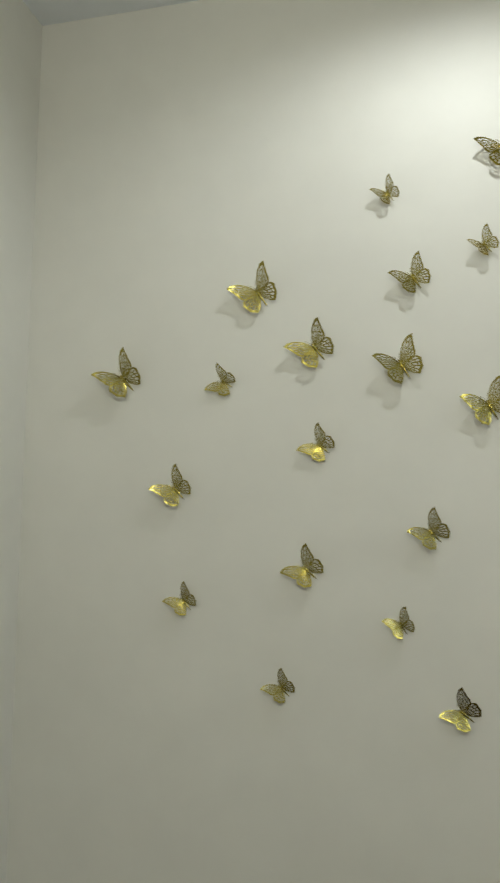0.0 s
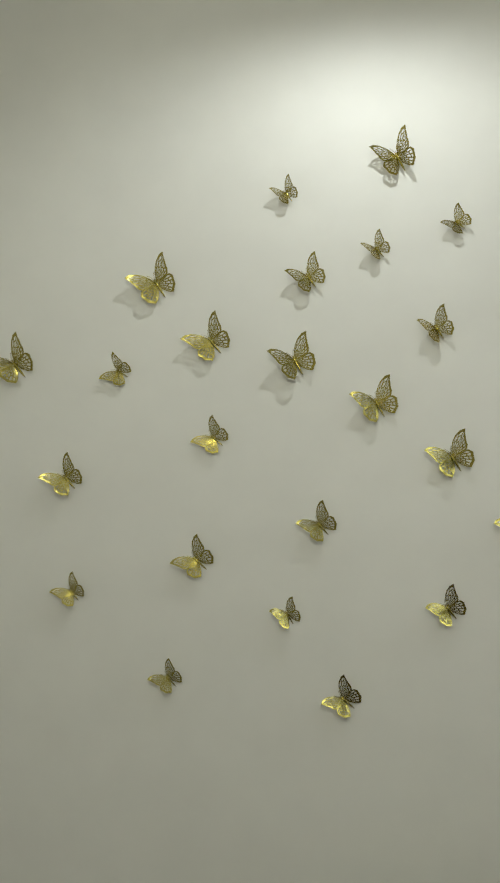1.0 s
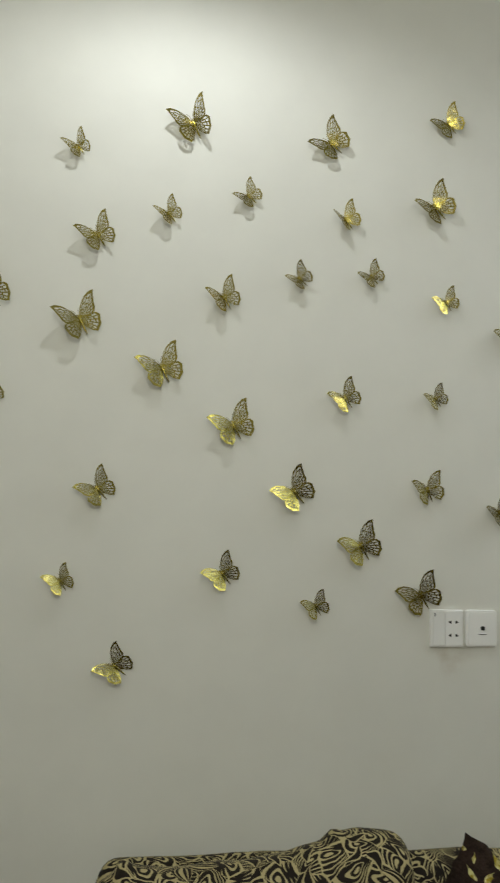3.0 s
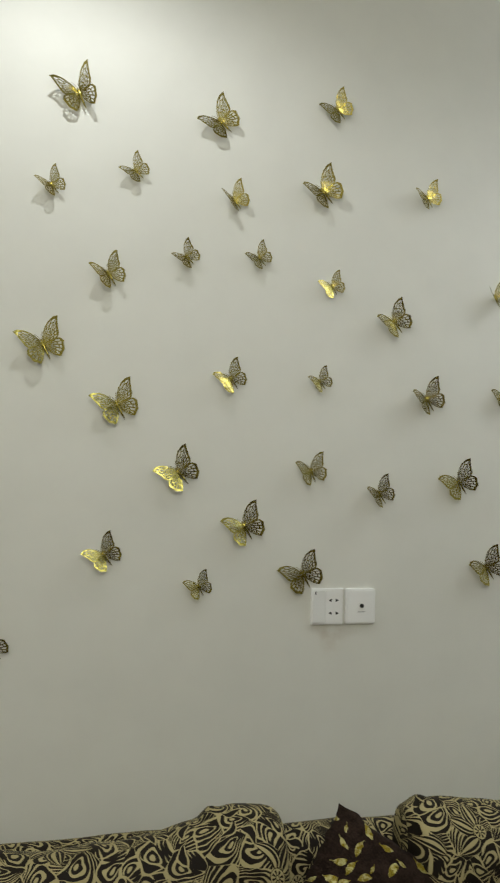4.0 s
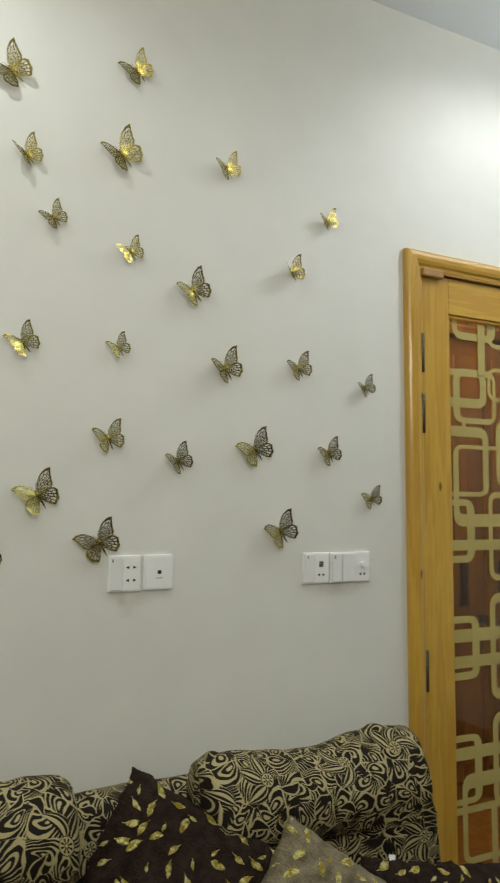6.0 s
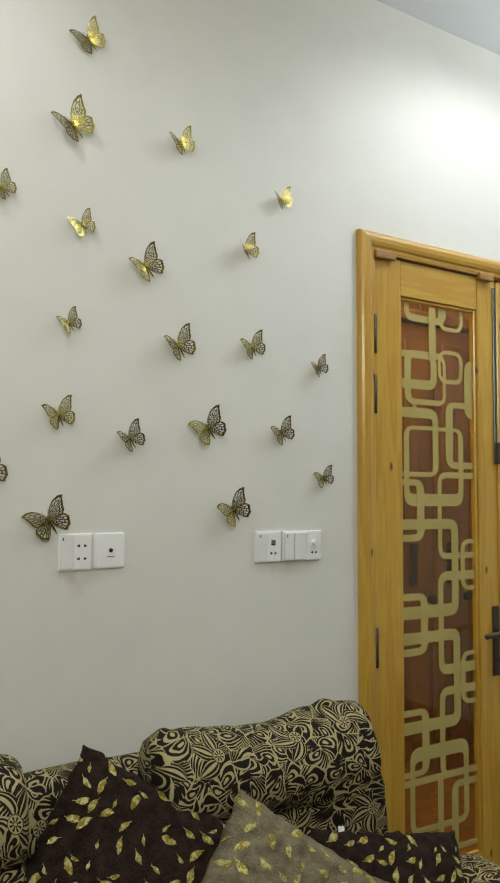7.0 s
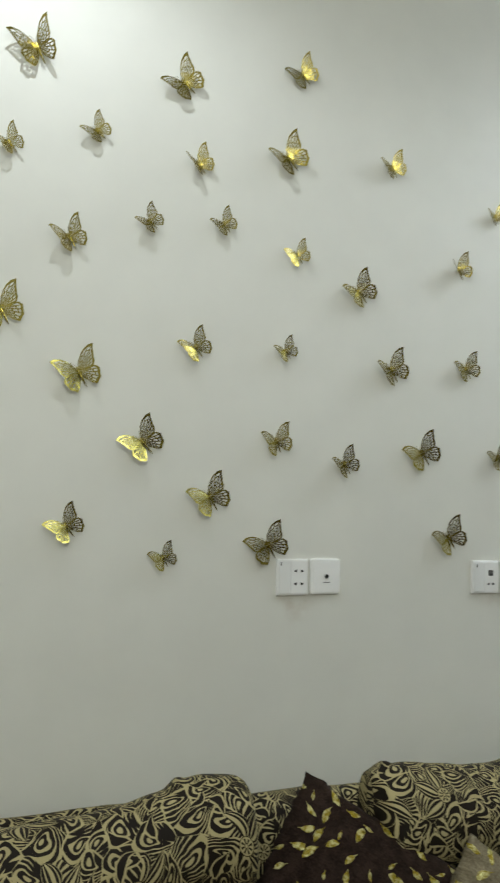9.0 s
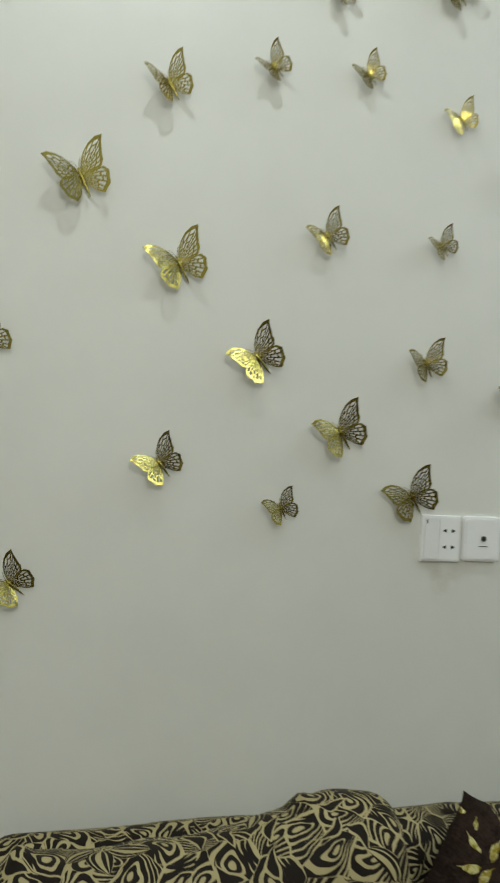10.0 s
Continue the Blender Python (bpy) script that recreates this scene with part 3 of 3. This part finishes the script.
# ---- sofa ----
def smooth_loop(points, n):
    """Closed Catmull-Rom curve through points, n samples at even steps."""
    pts = [Vector((p[0], p[1], 0)) for p in points]
    fine = []
    for i in range(len(pts)):
        p0, p1, p2, p3 = pts[i - 1], pts[i], pts[(i + 1) % len(pts)], pts[(i + 2) % len(pts)]
        for s in range(16):
            t = s / 16
            fine.append(0.5 * (2 * p1 + (p2 - p0) * t + (2 * p0 - 5 * p1 + 4 * p2 - p3) * t * t + (3 * p1 - p0 - 3 * p2 + p3) * t ** 3))
    lens = [0.0]
    for a, b in zip(fine, fine[1:] + fine[:1]):
        lens.append(lens[-1] + (b - a).length)
    out, j = [], 0
    for i in range(n):
        want = lens[-1] * i / n
        while lens[j + 1] < want:
            j += 1
        f = (want - lens[j]) / max(1e-9, lens[j + 1] - lens[j])
        out.append(fine[j].lerp(fine[(j + 1) % len(fine)], f))
    return out, lens[-1]


def upholstered(profile, length, end, lump, seed, steps=64, around=72, uv0=(0, 0), shape=None, drop=0.18):
    """A soft form: the y-z profile carried along x, closed at both ends, with UVs in metres."""
    ring, total = smooth_loop(profile, around)
    cen = sum(ring, Vector()) / len(ring)
    bm = bmesh.new()
    uv = bm.loops.layers.uv.new("UVMap")
    rows, xs = [], []
    for i in range(steps + 1):
        q = -1 + 2 * i / steps
        q = math.copysign(1 - (1 - abs(q)) ** 1.6, q) if abs(q) > 0 else 0.0
        x = q * length / 2
        d = max(0.0, (abs(x) - (length / 2 - end)) / end)
        k = max(0.03, (1 - d ** 3.4)) ** 0.45
        row = []
        for p in ring:
            y, z = cen.x + (p.x - cen.x) * k, cen.y + (p.y - cen.y) * (1 - drop + drop * k)
            n = noise.noise(Vector((x * 5 + seed, y * 6, z * 6))) * lump + noise.noise(Vector((x * 17 + seed, y * 15, z * 15))) * lump * 0.35
            out = Vector((p.x - cen.x, p.y - cen.y, 0)).normalized()
            v = Vector((x, y + out.x * n, z + out.y * n))
            if shape:
                v = shape(v, q)
            row.append(bm.verts.new(v))
        rows.append(row)
        xs.append(x)
    for i in range(steps):
        for j in range(around):
            f = bm.faces.new((rows[i][j], rows[i + 1][j], rows[i + 1][(j + 1) % around], rows[i][(j + 1) % around]))
            f.smooth = True
            for loop, (a, b) in zip(f.loops, ((i, j), (i + 1, j), (i + 1, j + 1), (i, j + 1))):
                loop[uv].uv = (uv0[0] + xs[a], uv0[1] + total * b / around)
    for row, flip in ((rows[0], 0), (rows[-1], 1)):
        f = bm.faces.new(row if flip else row[::-1])
        for loop in f.loops:
            loop[uv].uv = (uv0[0] + loop.vert.co.y, uv0[1] + loop.vert.co.z)
    bmesh.ops.recalc_face_normals(bm, faces=bm.faces)
    return bm


sofa = thing("sofa", "sofa covered in black and cream petal-print fabric, against the wall", "sofa", m=pose(0, 0, 0))
BACK = [(-0.015, 0.10), (-0.015, 0.45), (-0.02, 0.73), (-0.04, 0.782), (-0.08, 0.797), (-0.12, 0.775), (-0.14, 0.71), (-0.15, 0.45), (-0.155, 0.10)]
part("backrest", upholstered(BACK, 1.56, 0.06, 0.008, 3.0, 70, 72, (0.3, 0.1)), FABRIC, sofa, smooth=True, m=pose(0.05, 0, 0))
SEAT = [(-0.14, 0.12), (-0.14, 0.27), (-0.26, 0.31), (-0.5, 0.325), (-0.74, 0.315), (-0.82, 0.27), (-0.82, 0.12)]
part("seat", upholstered(SEAT, 1.56, 0.06, 0.008, 8.0, 60, 60, (0.7, 0.5)), FABRIC, sofa, smooth=True, m=pose(0.05, 0, 0))
ARM = [(-0.11, 0.11), (-0.11, 0.36), (-0.10, 0.45), (-0.03, 0.50), (0.05, 0.49), (0.10, 0.43), (0.10, 0.11)]
for x in (1.0, -0.87):
    bm = upholstered(ARM, 0.60, 0.07, 0.006, x, 40, 50, (0.2, 0.9))
    part("armrest", bm, FABRIC, sofa, smooth=True, m=pose(x, -0.56, -0.035, 0, 0, 90))
for x in (-0.78, 0.90):
    for y in (-0.16, -0.74):
        part("leg", box(x - 0.025, x + 0.025, y - 0.025, y + 0.025, 0.0, 0.17, 0.004, 2), BRONZE, sofa)

ROLL = [(0.005, -0.12), (0.005, 0.14), (0.0, 0.34), (-0.02, 0.415), (-0.075, 0.445), (-0.135, 0.428), (-0.175, 0.375), (-0.184, 0.315), (-0.158, 0.262), (-0.134, 0.244), (-0.152, 0.20), (-0.170, 0.06), (-0.155, -0.12), (-0.08, -0.13)]


def crown(*heights, ears=(), spread=0.0, firm=0.0):
    """Lifts the top of a cushion by heights given at even steps along it, with pinched ears at (place, height)."""
    def shape(v, q):
        f = (q + 1) / 2 * (len(heights) - 1)
        i = min(int(f), len(heights) - 2)
        t = f - i
        t = t * t * (3 - 2 * t)
        v = v.copy()
        v.z += (heights[i] * (1 - t) + heights[i + 1] * t) * min(1.0, max(0.0, (v.z - 0.12) / 0.28))
        v.x += spread * max(0.0, q) ** 8 * min(1.0, max(0.0, (0.40 - v.z) / 0.3))
        if firm and v.y < -0.10 and v.z < 0.31:
            # the crease under the roll fades out towards one end
            k = min(1.0, max(0.0, (q - 0.15) / 0.5))
            v.y += (-0.180 - v.y) * k * k * (3 - 2 * k) * firm * min(1.0, (0.31 - v.z) / 0.04)
        for place, lift in ears:
            v.z += lift * math.exp(-((q - place) / 0.055) ** 2) * min(1.0, max(0.0, (v.z - 0.36) / 0.07)) * math.exp(-((v.y + 0.06) / 0.05) ** 2)
        return v
    return shape


cushion = part("back_cushion", upholstered(ROLL, 0.62, 0.05, 0.014, 21.0, 76, 90, (0.13, 0.55), crown(-0.051, -0.032, -0.041, -0.036, -0.022, -0.001, 0.018, 0.008, ears=((-0.80, 0.034), (0.52, 0.016)))), FABRIC, smooth=True, m=pose(-0.411, -0.088, 0.428, 4, -2.5, 0))
tagged(cushion, "puffy back cushion in black and cream petal print, rolled top", "cushion", "back cushions of the sofa")
cushion = part("back_cushion", upholstered(ROLL, 0.580, 0.026, 0.013, 47.0, 76, 90, (0.71, 0.22), crown(0.008, 0.011, 0.004, 0.000, 0.000, 0.005, 0.006, -0.002, ears=((-0.86, 0.013), (0.66, 0.010)), spread=0.045, firm=0.85), 0.06), FABRIC, smooth=True, m=pose(0.4495, -0.088, 0.428, 4, -1.4, 0))
tagged(cushion, "puffy back cushion in black and cream petal print, sagging roll", "cushion", "back cushions of the sofa")


def throw_pillow(label, material, size, thick, seed, m, uv0, shag=0.002):
    """A square pillow with pinched corners; front and back sewn at the rim."""
    n = 72
    bm = bmesh.new()
    uv = bm.loops.layers.uv.new("UVMap")
    grid = {}
    for side in (1, -1):
        for i in range(n + 1):
            for j in range(n + 1):
                a, b = -1 + 2 * i / n, -1 + 2 * j / n
                rim = i in (0, n) or j in (0, n)
                if rim and side < 0:
                    grid[side, i, j] = grid[1, i, j]
                    continue
                pull = 1 - 0.035 * (1 - b * b) * abs(a) ** 3
                pull2 = 1 - 0.035 * (1 - a * a) * abs(b) ** 3
                x, y = a * pull * size / 2, b * pull2 * size / 2
                h = thick / 2 * (max(0.0, (1 - a * a) * (1 - b * b))) ** 0.42
                nn = noise.noise(Vector((x * 9 + seed, y * 9, side * 2.0))) * 0.012 + noise.noise(Vector((x * 55 + seed, y * 55, side))) * 0.0022 + noise.noise(Vector((x * 34 + seed, y * 34, side * 3.0))) * shag
                edge = noise.noise(Vector((x * 45 + seed, y * 45, 5.0))) * 0.007 if rim else 0.0
                grid[side, i, j] = bm.verts.new((x + edge, y + edge, side * (h + nn * (h > 0.004))))
    for side in (1, -1):
        for i in range(n):
            for j in range(n):
                quad = [(i, j), (i + 1, j), (i + 1, j + 1), (i, j + 1)]
                f = bm.faces.new([grid[side, a, b] for a, b in (quad if side > 0 else quad[::-1])])
                f.smooth = True
                for loop, (a, b) in zip(f.loops, quad if side > 0 else quad[::-1]):
                    loop[uv].uv = (uv0[0] + a / n * size, uv0[1] + b / n * size + (side < 0) * 2)
    ob = part("throw_pillow", bm, material, smooth=True, m=m)
    tagged(ob, label, "pillow", "throw pillows on the sofa")
    return ob


def leaning(x, y, z, turn, lean, yaw=0.0):
    """Pose of a pillow: its face towards the room, turned in its plane, leaning back."""
    return pose(x, y, z, 0, 0, yaw) @ pose(0, 0, 0, 90 - lean, 0, 0) @ pose(0, 0, 0, 0, 0, turn)


throw_pillow("dark brown plush throw pillow with gold foil leaves", PLUSH_BROWN, 0.52, 0.15, 2.0, leaning(0.082, -0.303, 0.534, -30, 18, -12), (0.02, 0.027))
throw_pillow("khaki plush throw pillow with gold foil leaves", PLUSH_KHAKI, 0.43, 0.15, 9.0, leaning(0.322, -0.466, 0.507, -36, 20, -8), (3.3, 1.1), 0.014)
third = throw_pillow("dark brown plush throw pillow lying back with gold leaves", PLUSH_BROWN, 0.43, 0.14, 15.0, leaning(0.662, -0.414, 0.414, -12, 23, 0), (7.7, 4.2))
part("sewn_tag", box(-0.140, -0.124, 0.203, 0.220, 0.004, 0.0055), WHITE, third, "small white sewn-in tag")


# ---- butterflies ----
def lattice(sectors, root, margin, cuts, rim, gap):
    """Card wing cut out between veins: sectors from the root to margin points, each split into cells with rounded holes."""
    bm = bmesh.new()

    def cell(corners, hole):
        mids = []
        for a, b in zip(corners, corners[1:] + corners[:1]):
            mids += [a, (a + b) / 2]
        cen = sum(corners, Vector()) / 4
        if hole <= 0:
            bm.faces.new([bm.verts.new(p) for p in mids])
            return
        inner = []
        for i, p in enumerate(mids):
            reach = (p - cen).length
            k = max(0.15, 1 - gap / max(reach, 1e-6)) * hole
            if i % 2 == 0:
                k *= 0.88
            inner.append(cen + (p - cen) * k)
        a = [bm.verts.new(p) for p in mids]
        b = [bm.verts.new(p) for p in inner]
        for i in range(8):
            j = (i + 1) % 8
            bm.faces.new((a[i], a[j], b[j], b[i]))

    for s in range(sectors):
        m0, m1 = margin[s], margin[s + 1]
        levels = [0.10] + cuts[s % len(cuts)] + [1 - rim]
        for lo, hi in zip(levels, levels[1:]):
            cell([root.lerp(m0, lo), root.lerp(m0, hi), root.lerp(m1, hi), root.lerp(m1, lo)], 1.0)
        cell([root.lerp(m0, 1 - rim), m0, m1, root.lerp(m1, 1 - rim)], 0)
        bm.faces.new([bm.verts.new(p) for p in (root, root.lerp(m0, 0.10), root.lerp(m1, 0.10))])
    return bm


def curve2(points, n):
    pts = [Vector((p[0], p[1], 0)) for p in points]
    out = []
    for k in range(n + 1):
        f = k / n * (len(pts) - 1)
        i = min(int(f), len(pts) - 2)
        t = f - i
        p0, p1, p2, p3 = pts[max(i - 1, 0)], pts[i], pts[i + 1], pts[min(i + 2, len(pts) - 1)]
        out.append(0.5 * (2 * p1 + (p2 - p0) * t + (2 * p0 - 5 * p1 + 4 * p2 - p3) * t * t + (3 * p1 - p0 - 3 * p2 + p3) * t ** 3))
    return out


def wing_mesh(mirror):
    fore = curve2([(0.05, 0.16), (0.16, 0.36), (0.34, 0.53), (0.58, 0.66), (0.872, 0.665), (0.80, 0.50), (0.73, 0.35), (0.68, 0.18), (0.62, 0.04), (0.50, -0.05), (0.26, -0.08)], 12)
    hind = curve2([(0.22, 0.01), (0.48, 0.00), (0.64, -0.07), (0.69, -0.23), (0.64, -0.39), (0.54, -0.53), (0.42, -0.62), (0.31, -0.60), (0.21, -0.50), (0.12, -0.38), (0.05, -0.28)], 11)
    for k, p in enumerate(hind):
        if 3 <= k <= 9:
            p *= 1.0 + (0.030 if k % 2 else -0.02)
    for k, p in enumerate(fore):
        if 6 <= k <= 10:
            p *= 1.0 + (0.012 if k % 2 else -0.010)
    bm = lattice(12, Vector((0.02, 0.02, 0)), fore, [[0.38, 0.64], [0.30, 0.52, 0.74], [0.44, 0.70]], 0.10, 0.023)
    low = lattice(11, Vector((0.02, -0.03, 0.0)), hind, [[0.36, 0.66], [0.46, 0.74], [0.32, 0.58]], 0.10, 0.023)
    me = bpy.data.meshes.new("hind")
    bmesh.ops.translate(low, verts=low.verts, vec=(0, 0, -0.010))
    low.to_mesh(me)
    low.free()
    bm.from_mesh(me)
    bpy.data.meshes.remove(me)
    for v in bm.verts:
        r = v.co.length
        v.co.z -= 0.14 * r * max(0.0, 1 - r)
        if mirror:
            v.co.x = -v.co.x
    bmesh.ops.recalc_face_normals(bm, faces=bm.faces)
    out = bmesh.ops.extrude_face_region(bm, geom=list(bm.faces))
    bmesh.ops.translate(bm, verts=[v for v in out["geom"] if isinstance(v, bmesh.types.BMVert)], vec=(0, 0, -0.006))
    bmesh.ops.recalc_face_normals(bm, faces=bm.faces)
    return mesh_of("wing", bm, GOLD)


def body_mesh():
    bm = bmesh.new()
    stations = [(0.17, 0.004), (0.155, 0.028), (0.12, 0.036), (0.085, 0.026), (0.04, 0.046), (-0.06, 0.050), (-0.13, 0.036), (-0.25, 0.042), (-0.42, 0.032), (-0.55, 0.018), (-0.60, 0.004)]
    rings = [[bm.verts.new((r * math.cos(a * 0.7854), y, 0.01 + r * 0.9 * math.sin(a * 0.7854))) for a in range(8)] for y, r in stations]
    for a, b in zip(rings, rings[1:]):
        for k in range(8):
            f = bm.faces.new((a[k], a[(k + 1) % 8], b[(k + 1) % 8], b[k]))
            f.smooth = True
    bm.faces.new(rings[0][::-1])
    bm.faces.new(rings[-1])
    bmesh.ops.recalc_face_normals(bm, faces=bm.faces)
    return mesh_of("body", bm, GOLD)


def antenna_mesh(sign):
    pts = [(sign * 0.012, 0.14, 0.02), (sign * 0.04, 0.21, 0.05), (sign * 0.08, 0.29, 0.07), (sign * 0.13, 0.36, 0.08)]
    bm = tube(pts, 0.008, 5, None, 0.8)
    bmesh.ops.create_icosphere(bm, subdivisions=1, radius=0.011, matrix=Matrix.Translation(pts[-1]))
    return mesh_of("antenna", bm, GOLD)


WINGS = {1: wing_mesh(False), -1: wing_mesh(True)}
BODY, ANTENNA = body_mesh(), {1: antenna_mesh(1), -1: antenna_mesh(-1)}
PAD = mesh_of("adhesive_pad", box(-0.05, 0.05, -0.14, 0.06, 0.0, 1.0), FOAM)
LIFT = 0.010


def butterfly(x, z, size, turn, fold_l, fold_r):
    """A foil butterfly stuck to the wall: wing length in mm, turn and the two wings' lift in degrees."""
    s = size / 1000
    words = "large" if size >= 57 else "small" if size < 47 else "medium"
    raised = "widely spread" if fold_l + fold_r < 45 else "steeply raised" if fold_l + fold_r > 72 else "half raised"
    t, c = math.sin(radians(turn)), math.cos(radians(turn))
    m = Matrix(((c, -t, 0, x), (0, 0, -1, 0), (t, c, 0, z), (0, 0, 0, 1)))
    ob = thing("butterfly", f"{words} gold foil butterfly, cut-out wings {raised}, stuck on the wall", "wall decoration", "gold butterflies on the wall", m)
    for sign, fold in ((1, -fold_r), (-1, fold_l)):
        part("wing", WINGS[sign], GOLD, ob, m=pose(0, 0, LIFT, 0, fold, 0) @ Matrix.Scale(s, 4))
        part("antenna", ANTENNA[sign], GOLD, ob, m=pose(0, 0, LIFT) @ Matrix.Scale(s, 4))
    part("body", BODY, GOLD, ob, m=pose(0, 0, LIFT) @ Matrix.Scale(s, 4))
    part("adhesive_pad", PAD, FOAM, ob, "white foam pad", m=pose(0, 0, 0.0002) @ Matrix.Diagonal((s, s, LIFT - 0.002, 1)))


butterfly(-1.510, 1.919, 73, 41, 40, 29)
butterfly(-1.251, 1.900, 46, 60, 11, 36)
butterfly(-1.167, 2.116, 71, 33, 21, 31)
butterfly(-1.030, 1.974, 67, 38, 19, 32)
butterfly(-0.857, 2.334, 42, 36, 36, 42)
butterfly(-0.802, 2.127, 56, 34, 32, 29)
butterfly(-0.831, 1.926, 67, 29, 35, 24)
butterfly(-0.643, 2.192, 43, 40, 44, 33)
butterfly(-1.019, 1.743, 50, 51, 14, 26)
butterfly(-1.368, 1.644, 59, 43, 33, 25)
butterfly(-1.051, 1.461, 56, 49, 26, 19)
butterfly(-0.771, 1.547, 54, 42, 33, 26)
butterfly(-1.342, 1.381, 46, 43, 32, 24)
butterfly(-0.840, 1.345, 43, 33, 40, 31)
butterfly(-1.107, 1.196, 45, 46, 38, 24)
butterfly(-0.714, 1.166, 52, 52, 38, 16)
butterfly(-0.594, 2.418, 68, 26, 24, 52)
butterfly(-0.457, 2.252, 42, 49, 30, 29)
butterfly(-0.261, 2.405, 61, 51, 23, 31)
butterfly(-0.220, 2.216, 48, 37, 51, 27)
butterfly(-0.330, 2.061, 42, 50, 38, 30)
butterfly(-0.154, 2.080, 41, 42, 31, 30)
butterfly(-0.507, 2.001, 53, 33, 42, 32)
butterfly(-0.642, 1.827, 65, 27, 28, 23)
butterfly(-0.474, 1.704, 64, 29, 24, 25)
butterfly(-0.214, 1.782, 50, 38, 32, 32)
butterfly(-0.329, 1.558, 62, 42, 28, 20)
butterfly(-0.488, 1.369, 52, 40, 32, 17)
butterfly(-0.170, 1.440, 63, 32, 27, 25)
butterfly(-0.273, 1.302, 42, 30, 32, 30)
butterfly(0.038, 2.487, 51, 41, 17, 32)
butterfly(0.005, 2.268, 65, 42, 32, 30)
butterfly(0.290, 2.292, 47, 28, 32, 34)
butterfly(0.034, 2.030, 41, 32, 21, 30)
butterfly(0.200, 1.958, 59, 40, 32, 30)
butterfly(0.008, 1.792, 39, 35, 34, 31)
butterfly(0.293, 1.769, 59, 31, 37, 28)
butterfly(0.512, 1.789, 49, 27, 26, 30)
butterfly(-0.010, 1.575, 51, 23, 32, 28)
butterfly(0.167, 1.528, 50, 34, 42, 30)
butterfly(0.383, 1.565, 62, 34, 15, 34)
butterfly(0.610, 1.563, 49, 30, 28, 29)
butterfly(-0.025, 1.332, 63, 31, 13, 30)
butterfly(0.461, 1.354, 62, 34, 26, 31)
butterfly(0.602, 2.209, 40, 25, 32, 31)
butterfly(0.487, 2.049, 49, 29, 53, 30)
butterfly(0.732, 1.753, 40, 31, 32, 30)
butterfly(0.754, 1.442, 41, 24, 17, 30)
